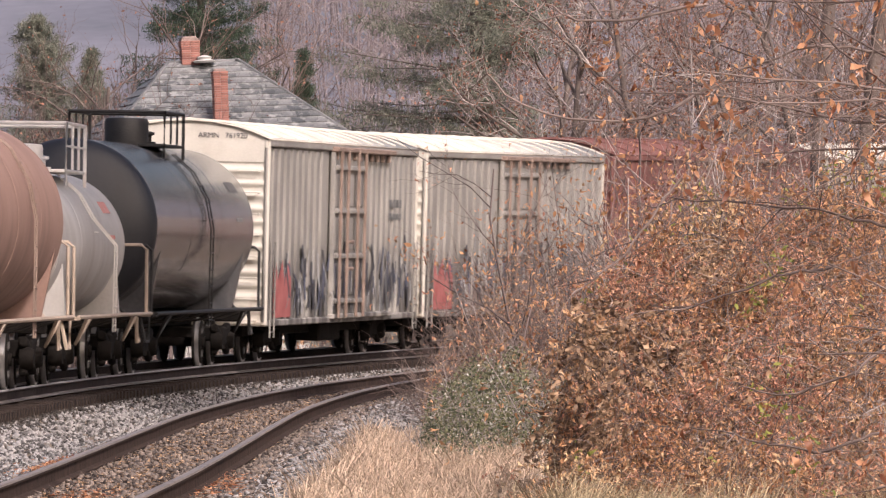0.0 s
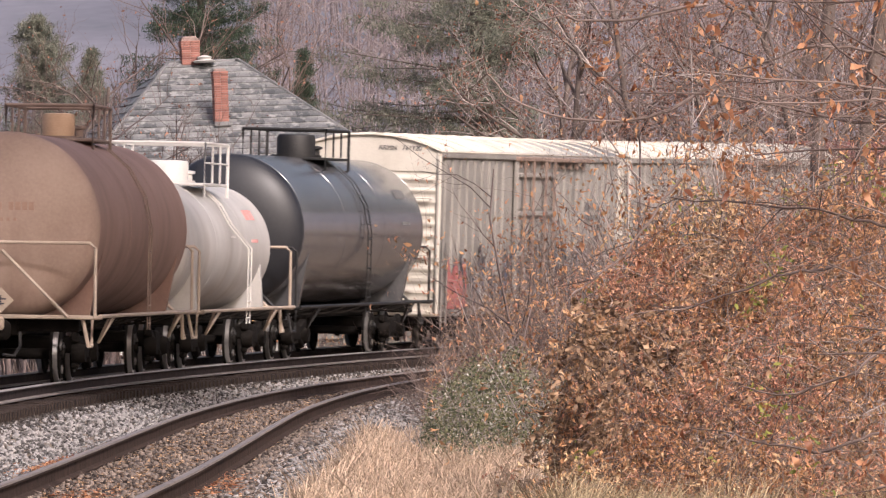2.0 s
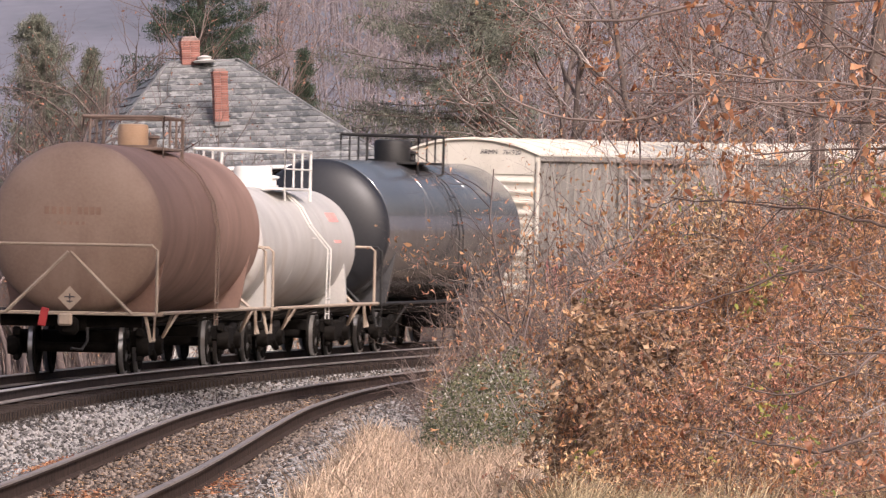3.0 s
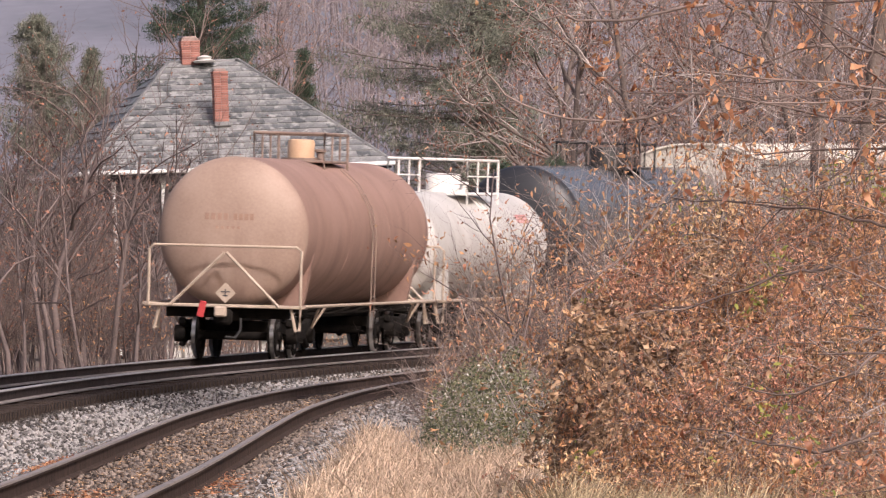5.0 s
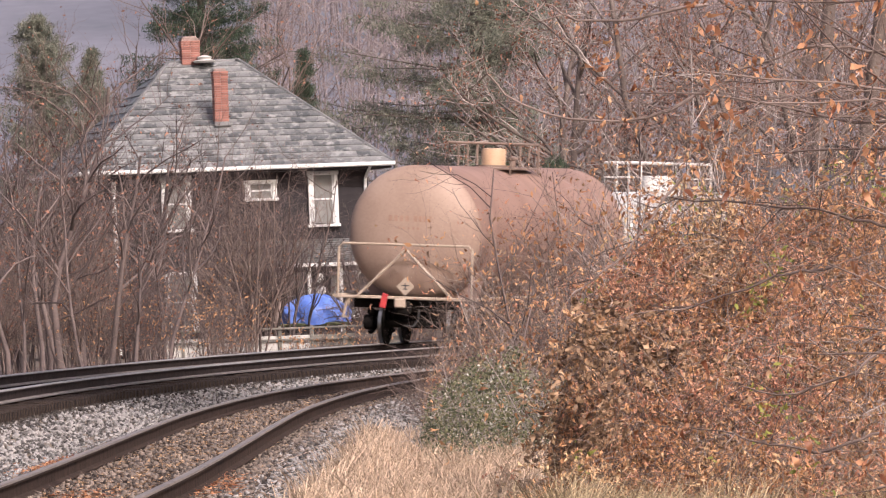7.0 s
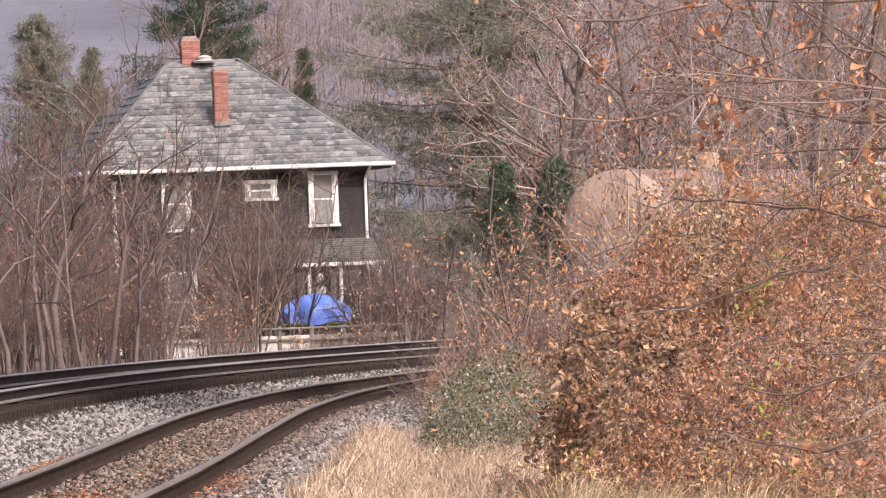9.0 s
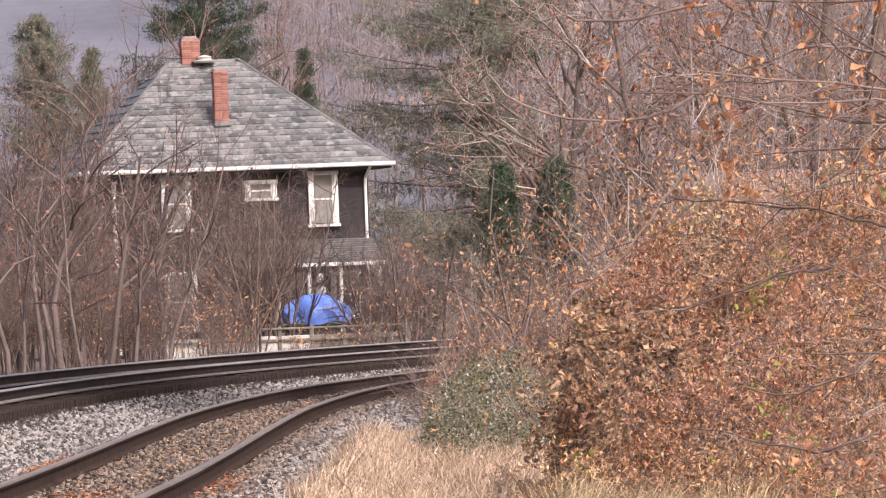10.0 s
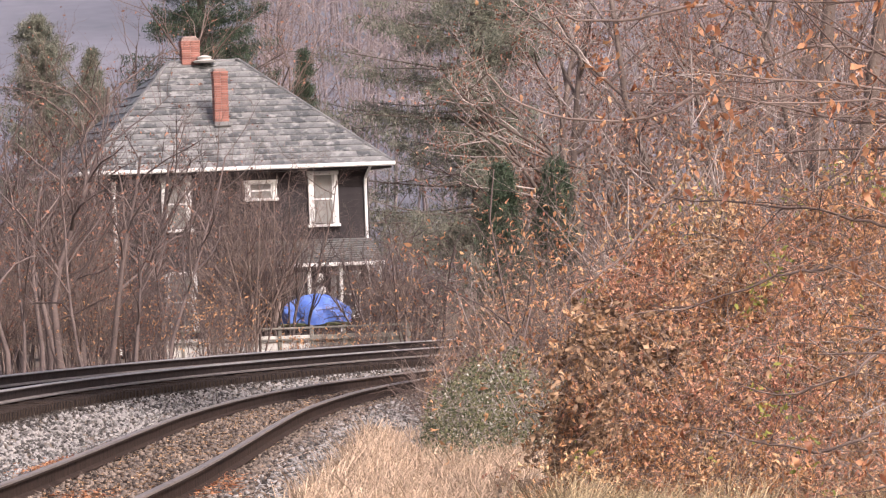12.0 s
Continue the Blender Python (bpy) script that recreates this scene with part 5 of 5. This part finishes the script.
def vine_bank(top):
    """Dead vines hanging in strands over the face of a bank of brush: leafy strings, a dim inside of curled leaves, and bare runners."""
    rng = np.random.default_rng(21)
    x0, x1, low = 0.78, 4.1, -0.85
    o = np.array((2.9, 71.0, ground_z(2.9, 71.0)))
    ob = empty("vine_thicket", "bank of rust-brown dead vines with curled leaves", "thicket", "", tuple(o))

    def crest(x):
        return top(x, 74.0) * (1 + 0.10 * noise.noise((x * 1.6, 0, 21)) + 0.07 * noise.noise((x * 5.0, 0, 26)))

    def face(x, h):
        """How far back the bank's face lies at height h over the ground, in lumps."""
        return 63.5 + 8.5 * h / max(0.3, crest(x)) + 1.5 * noise.noise((x * 1.5, h * 1.5, 3)) + 0.6 * noise.noise((x * 4.0, h * 3.0, 8))

    # the inside: curled leaves behind the face, gap shade put into their brown
    pts = []
    while len(pts) < 30000:
        x = rng.uniform(x0, x1)
        h = crest(x) * rng.random() ** 0.9 * 0.97
        pts.append((x, face(x, h) + 0.35 + abs(rng.normal()) * 0.5, low + h))
    soup("foliage", *soup_leaves(rng, np.array(pts) - o, 0.055, 0.5, 0.42), LEAF_BROWN, ob, "dark curled inner leaves")
    # hanging strands, each of one tone
    tones = {"rust": [], "rose": [], "tan": [], "brown": [], "small": []}
    strings = []
    for _ in range(4200):
        x = rng.uniform(x0, x1)
        h = crest(x) * rng.uniform(0.05, 1.06)
        z = low + h
        hollow = math.exp(-(((x - 1.5) / 0.5) ** 2 + ((z - 0.48) / 0.36) ** 2))
        bare = 0.55 * max(0.0, min(1.0, (x - 2.4) / 0.8)) * max(0.0, min(1.0, (0.75 - z) / 0.6))
        if noise.noise((x * 2.6, h * 2.0, 12)) < -0.22 or rng.random() < bare:
            continue
        ln = rng.uniform(0.2, 0.85)
        line = wander(rng, (x, face(x, h) - rng.uniform(0.0, 0.4), z), (rng.normal() * 0.6, -0.1 + rng.normal() * 0.4, rng.normal() * 0.5), ln, 7, 0.30, -0.26)
        line[:, 2] = np.maximum(line[:, 2], low + 0.03)
        strings.append((line - o, 0.0035, 0.0015))
        v = 1.5 * noise.noise((x * 1.2, z * 1.4, 7.0)) + 0.22 * rng.normal() - 0.75 * math.exp(-(((x - 2.2) / 0.5) ** 2 + ((z - 0.1) / 0.4) ** 2))
        tone = "brown" if rng.random() < 0.9 * hollow else "rose" if v < -0.2 else "tan" if v > 0.38 else "small" if rng.random() < 0.3 else "rust"
        m = int(ln * rng.uniform(16, 40))
        k = rng.random(m) * 6
        j = np.minimum(k.astype(int), 5)
        tones[tone].append(line[j] + (line[j + 1] - line[j]) * (k - j)[:, None] + rng.normal(size=(m, 3)) * 0.016 - o)
    for tone, size, droop, narrow, material in (("rust", 0.052, 1.5, 0.34, LEAF_RUST), ("small", 0.034, 0.6, 0.45, LEAF_RUST), ("rose", 0.046, 1.2, 0.36, LEAF_ROSE), ("tan", 0.056, 1.6, 0.32, LEAF_TAN), ("brown", 0.068, 0.5, 0.5, LEAF_BROWN)):
        soup("foliage", *soup_leaves(rng, np.concatenate(tones[tone]), size, droop, narrow), material, ob)
    tagged(soup("runner", *soup_tubes(strings), TWIG, ob, "thin hanging vine stems"), kind="stuff")
    # bare canes that arch out of the mass
    canes = []
    for i in range(460):
        x = x0 + (x1 - x0) * rng.random() ** 0.5
        h = crest(x) * rng.uniform(0.1, 1.0)
        line = wander(rng, (x, face(x, h) - 0.1, low + h), (rng.normal() * 0.8, -0.35, rng.uniform(-0.3, 1.3)), rng.uniform(0.3, 1.0), 8, 0.24, -0.05)
        canes.append((line - o, rng.uniform(0.002, 0.0048), 0.0012))
    tagged(soup("cane", *soup_tubes(canes[::2], 4), TWIG_PALE, ob, "pale bare canes"), kind="stuff")
    tagged(soup("cane", *soup_tubes(canes[1::2], 4), TWIG_DARK, ob, "brown bare canes"), kind="stuff")


def build_bank():
    def vine_top(x, y):
        h = np.interp(x, (0.75, 0.95, 1.2, 1.5, 1.85, 2.4, 4.8, 6.0), (0.0, 0.9, 1.5, 1.95, 2.35, 2.5, 2.6, 0.0))
        return float(h) * bump(y, 62, 72, 77, 82) ** 0.7

    vine_bank(vine_top)

    def lime_top(x, y):
        return vine_top(x, y) * 1.02 if noise.noise((x * 1.7, y * 0.3, 8.0)) > 0.22 else 0.0

    leafy_mass("green_vine", "yellow-green vine leaves among the dead ones", "vine", 24, 1.0, 3.8, 62, 76, lime_top, 3200, 0.06, LEAF_LIME, 0, None, 0.05)

    def shrub_top(x, y):
        return (1.2 + 0.4 * noise.noise((x * 2.5, y * 0.5, 4.0))) * bump(x, -0.4, 0.25, 0.8, 1.7) ** 0.6 * bump(y, 85, 91, 94, 98)

    leafy_mass("green_shrub", "low grey-green shrub with pale seed heads beside the siding", "shrub", 22, -0.35, 1.6, 86, 98, shrub_top, 20000, 0.045, LEAF_GREEN, 70, (LEAF_PALE, 0.13), 0.5, "", TWIG_PALE)

    def brush_top(x, y):
        return float(np.interp(x, (-0.35, 0.0, 0.7, 1.6, 5), (0.65, 1.15, 1.75, 2.1, 2.9))) * bump(y, 103, 108, 120, 126)

    leafy_mass("brown_brush", "twiggy brown brush with withered leaves", "thicket", 23, -0.35, 5.0, 103, 126, brush_top, 11000, 0.06, LEAF_BROWN, 420, (LEAF_ROSE, 0.22), 0.6, "", TWIG)
    for i in range(9):
        rng = random.Random(900 + i)
        x, y = 0.9 + 0.34 * i + rng.uniform(-0.1, 0.1), rng.uniform(70, 80)
        shrub("sapling", "thin leaning sapling rising out of the dead vines", "sapling", 910 + i, (x, y, ground_z(x, y)), rng.uniform(1.9, 2.6) + 0.55 * (x - 0.9), 4, TWIG if i % 2 else TWIG_PALE, LEAF_RUST, 320, 0.06, 0.7, 2, 4, 0.011, 0.6, "saplings in the vines", 0.1)
    for i in range(10):
        rng = random.Random(950 + i)
        x, y = -0.15 + 0.19 * i + rng.uniform(-0.08, 0.08), rng.uniform(99, 104)
        shrub("sapling", "wispy sapling with a few large curled leaves", "sapling", 960 + i, (x, y, ground_z(x, y)), rng.uniform(1.7, 3.3), 2, TWIG, LEAF_BROWN if i % 4 else LEAF_ROSE, 34, 0.07, 0.6, 2, 4, 0.009, 0.5, "saplings by the brush", 0.05)
    for i in range(20):
        rng = random.Random(100 + i)
        x, y = rng.uniform(0.2, 6.5), rng.uniform(100, 150)
        x = max(x, siding_x(y) + 2.0)
        tall = rng.uniform(2.2, 5.2) if x > 0.024 * y else rng.uniform(1.8, 2.9)
        shrub("shrub", "bare reddish-brown saplings with a few withered leaves", "shrub", 300 + i, (x, y, ground_z(x, y)), tall, 7, TWIG if i % 3 else TWIG_PALE, LEAF_RUSSET if i % 3 else LEAF_RUST, 170, 0.07, 0.8, 2, 5, 0.016, 0.4, "saplings along the siding", 0.2)
    for i in range(16):
        rng = random.Random(1200 + i)
        y = rng.uniform(80, 99)
        x = y * rng.uniform(0.012, 0.055)
        shrub("sapling", "tall bare sapling with fine branches and a few rusty leaves", "sapling", 1220 + i, (x, y, ground_z(x, y)), rng.uniform(3.2, 5.2), 3, (TWIG, TWIG_DARK, TWIG_PALE)[i % 3], LEAF_ROSE if i % 2 else LEAF_BROWN, 130, 0.055, 0.75, 3, 4, 0.024, 0.4, "tall saplings behind the vines", 0.07)
    for i in range(20):
        rng = random.Random(200 + i)
        x, y = rng.uniform(2.0, 15), rng.uniform(212, 258)
        bare_tree(400 + i, (x + (y - 190) * 0.02, y, ground_z(x, y) - 0.1), rng.uniform(5, 11), 0.15, "bare grey-brown tree with reddish twigs", TWIG_PALE if i % 3 == 0 else TWIG, "bare trees behind the line", 3, 6, 1500, LEAF_RUSSET, 0.8, 0.09)


BOUGHS = (
    ((2.05, 58, 2.5), (1.59, 58, 2.28), (1.28, 58, 2.19), (0.89, 58, 2.25), (0.57, 58, 2.37), (0.38, 58, 2.51), (0.33, 58, 2.69)),
    ((1.81, 56, 2.96), (1.37, 56, 2.86), (0.95, 56, 2.87), (0.73, 56, 2.98)),
    ((1.77, 62, 1.84), (1.55, 62, 1.56), (1.28, 62, 1.23), (0.94, 62, 1.03)),
    ((2.91, 54, 2.51), (2.48, 54, 2.62), (1.92, 54, 2.43), (1.48, 54, 2.19)),
    ((2.66, 57, 1.16), (2.37, 57, 1.12), (1.94, 57, 0.99), (1.43, 57, 0.88)),
    ((3.10, 58, 0.62), (2.72, 58, 0.36), (2.35, 58, 0.28), (2.02, 58, 0.34)),
    ((3.05, 58, -0.02), (2.62, 58, -0.12), (2.2, 58, -0.08), (1.9, 58, 0.05)),
    ((2.97, 55, 1.38), (2.63, 55, 1.49), (2.12, 55, 1.60), (1.52, 55, 1.65)),
)


def build_near_tree():
    """Boughs of a tree beside the camera's line of view, hung with large withered leaves."""
    rng = np.random.default_rng(31)
    ob = empty("leafy_tree", "half-bare tree with long boughs and large orange withered leaves", "tree", "", (4.4, 53.0, ground_z(4.4, 53.0)))
    lines, tips = [], []
    trunk = wander(rng, (0, 0, -0.1), (-0.08, 0, 1), 5.2, 8, 0.05)
    soup("trunk", *soup_tubes([(trunk, 0.13, 0.04)], 9), BARK, ob)
    for i in range(24):
        t = rng.uniform(0.12, 1.0)
        at = trunk[int(t * 7)]
        ln = rng.uniform(1.6, 3.2)
        d = np.array((-1.0, rng.normal() * 0.5, rng.uniform(-0.25, 0.5)))
        l, tp = branching(rng, at, ln, 0.014, 2, 5, 0.6, 0.0, 0.5, d, 0.3)
        lines += l
        tips += tp
    # long arching boughs: foot, sag and tip in the world
    o = np.array(ob.matrix_world.translation)
    for pts in BOUGHS:
        p = np.array(pts) - o
        t = np.linspace(0, len(p) - 1, 13)
        line = np.stack([np.interp(t, range(len(p)), p[:, k]) for k in range(3)], 1)
        for _ in range(2):
            line[1:-1] = (line[:-2] + 2 * line[1:-1] + line[2:]) / 4
        line += rng.normal(size=line.shape) * np.array([0.012, 0.05, 0.012])
        lines.append((line, 0.0125, 0.005))
        for _ in range(9):
            at = line[rng.integers(2, 13)]
            l, tp2 = branching(rng, at, rng.uniform(0.3, 0.8), 0.005, 1, 3, 0.6, 0.0, 0.5, (rng.normal() * 0.7 - 0.4, rng.normal(), rng.normal() * 0.7), 0.3)
            lines += l
            tips += tp2[:1]
    soup("branchwork", *soup_tubes(lines, 5), TWIG, ob)
    tp = np.concatenate(tips)
    n = 850
    knots = tp[rng.integers(0, len(tp), 190)]
    p = knots[rng.integers(0, 190, n)] + rng.normal(size=(n, 3)) * np.array([0.035, 0.05, 0.06]) - np.array([0, 0, 0.05])
    soup("foliage", *soup_leaves(rng, p, 0.08, 2.0, 0.40), LEAF_ORANGE, ob)
    p = tp[rng.integers(0, len(tp), 900)] + rng.normal(size=(900, 3)) * 0.06
    soup("foliage", *soup_leaves(rng, p, 0.05, 1.4, 0.4), LEAF_RUST, ob)


def build_far_side():
    """Bare trees and brush between the line and the house."""
    rng = random.Random(50)
    for i in range(26):
        y = rng.uniform(196, 240)
        x = (-0.0527 * y) + rng.uniform(0.0, 4.3)
        bare_tree(500 + i, (x, y, ground_z(x, y) - 0.1), rng.uniform(3.8, 7.0), rng.uniform(0.05, 0.11), "leafless grey-brown tree in front of the dark house", TWIG_DARK, "bare trees by the house", 3, 5, 60, LEAF_RUSSET, 0.7, 0.09)
    for i in range(48):
        y = rng.uniform(195, 250)
        x = -0.053 * y + rng.uniform(0, 10.5)
        hgt = rng.uniform(1.6, 3.4) if x > -0.03 * y else rng.uniform(2.4, 4.2)
        if -0.0215 < x / y < -0.009:
            hgt = 0.9
        shrub("shrub", "leafless brown brush in front of the house", "shrub", 600 + i, (x, y, ground_z(x, y)), hgt, 6, TWIG_DARK if i % 4 else TWIG, LEAF_RUST, 60, 0.08, 0.75, 2, 5, 0.014, 0.5, "brush in front of the house", 0.2)
    for i in range(24):
        y = rng.uniform(247, 256)
        x = rng.uniform(-11.5, -1.0)
        if -0.0215 < x / y < -0.009:
            y = rng.uniform(254.6, 257.0)
        shrub("shrub", "fine leafless brush against the house front", "shrub", 660 + i, (x, y, ground_z(x, y)), rng.uniform(2.6, 4.2), 6, TWIG_DARK, None, 0, 0.08, 0.8, 2, 5, 0.015, 0.5, "brush in front of the house", 0.2)
    for i in range(26):
        y = rng.uniform(243, 256)
        u = rng.uniform(-0.0285, -0.0165) if i < 16 else rng.uniform(-0.010, -0.001)
        x = u * y
        shrub("shrub", "tall fine reddish-brown brush against the house front", "shrub", 1660 + i, (x, y, ground_z(x, y)), rng.uniform(3.8, 5.8) if i < 16 else rng.uniform(2.6, 3.8), 5, TWIG if i % 2 else TWIG_DARK, LEAF_RUSSET, 40, 0.07, 0.7, 3, 5, 0.05, 0.5, "brush in front of the house", 0.15)
    for i in range(22):
        y = rng.uniform(205, 245)
        x = rng.uniform(-0.053, -0.031) * y
        shrub("shrub", "fine brown brush with a few rusty leaves among the trunks", "shrub", 1700 + i, (x, y, ground_z(x, y)), (rng.uniform(3.5, 6.0) if x < -0.043 * y else rng.uniform(1.6, 3.0)), 5, TWIG if i % 3 else TWIG_DARK, LEAF_RUSSET, 200, 0.09, 0.75, 3, 6, 0.032, 0.25, "brush among the trunks", 0.2)
    for i in range(6):
        y = rng.uniform(280, 305)
        x = -0.053 * y + 2.1 * i + rng.uniform(-0.5, 0.5)
        bare_tree(1750 + i, (x, y, ground_z(x, y) - 0.1), rng.uniform(8.0, 10.5), 0.16, "leafless brown tree behind the house's side", TWIG, "bare trees by the house", 3, 6, 200, LEAF_RUSSET, 0.7, 0.1)
    conifer(61, (-9.2, 330, 0.0), 18.5, 5.9, NEEDLE, "tall dark green spruce behind the house", 46, 0.16, 0.2, 280)
    conifer(62, (-15.1, 320, 0.0), 12.0, 3.0, NEEDLE_DUSTY, "olive-green evergreen behind bare trees", 56, 0.05, 0.35, 120, 0.24, 0.45)
    conifer(63, (-13.4, 325, 0.0), 10.8, 2.4, NEEDLE_DUSTY, "olive-green evergreen behind bare trees", 50, 0.05, 0.3, 100)
    conifer(64, (1.5, 296, -0.5), 20.0, 7.6, NEEDLE_DUSTY, "large ragged grey-green pine beside the house", 46, 0.12, 0.40, 360, 0.26, 0.6)
    conifer(65, (1.5, 206, -0.85), 4.9, 1.1, NEEDLE, "small dark green cedar", 30, 0.0, 0.3, 130, 0.2)
    conifer(66, (2.85, 208, -0.85), 5.0, 1.1, NEEDLE, "small dark green cedar", 30, 0.0, 0.3, 130, 0.2)
    conifer(67, (-5.2, 330, 0.0), 10.6, 1.5, NEEDLE, "dark green evergreen behind the roof", 24, 0.05, 0.2)
    # the shade on the line comes from trees that stand before it
    for i, (x, y) in enumerate(((4.8, 110.5), (5.4, 114.5))):
        bare_tree(700 + i, (x, y, ground_z(x, y) - 0.1), 22.0, 0.11, "tall tree keeping its withered leaves high over the brush", TWIG, "trees shading the line", 3, 8, 9000, LEAF_RUST, 0.8, 0.5, 0.55)


def build_woods():
    """Far leafless woods on the hillside."""
    rng = np.random.default_rng(71)
    lines = []
    for _ in range(1000):
        y = 335 + 330 * rng.random() ** 1.2
        x = rng.uniform(-0.07, 0.075) * y
        if x < -0.0215 * y and (y > 375 or rng.random() < 0.5):
            continue
        z = ground_z(x, y) - 0.2
        h = rng.uniform(7, 14) if x > -0.0215 * y else rng.uniform(4, 7.5)
        t = wander(rng, (x, y, z), (rng.normal() * 0.08, rng.normal() * 0.08, 1), h, 4, 0.06)
        lines.append((t, 0.08, 0.02))
        for _ in range(34):
            k = rng.uniform(0.25, 1) * 3
            a = int(min(k, 2))
            at = t[a] + (t[a + 1] - t[a]) * (k - a)
            b = wander(rng, at, (rng.normal(), rng.normal(), 0.9), h * rng.uniform(0.10, 0.30), 3, 0.25)
            lines.append((b, 0.022, 0.01))
    tagged(soup("far_woods", *soup_tubes(lines), FAR_TWIG), "leafless grey-brown woods on the hillside, paled for haze", "woods", "", "stuff")


build_ground()
build_tracks()
CARS = build_train()
build_house()
build_fence()
build_tarp()
build_verge()
build_bank()
build_near_tree()
build_far_side()
build_woods()
motions()
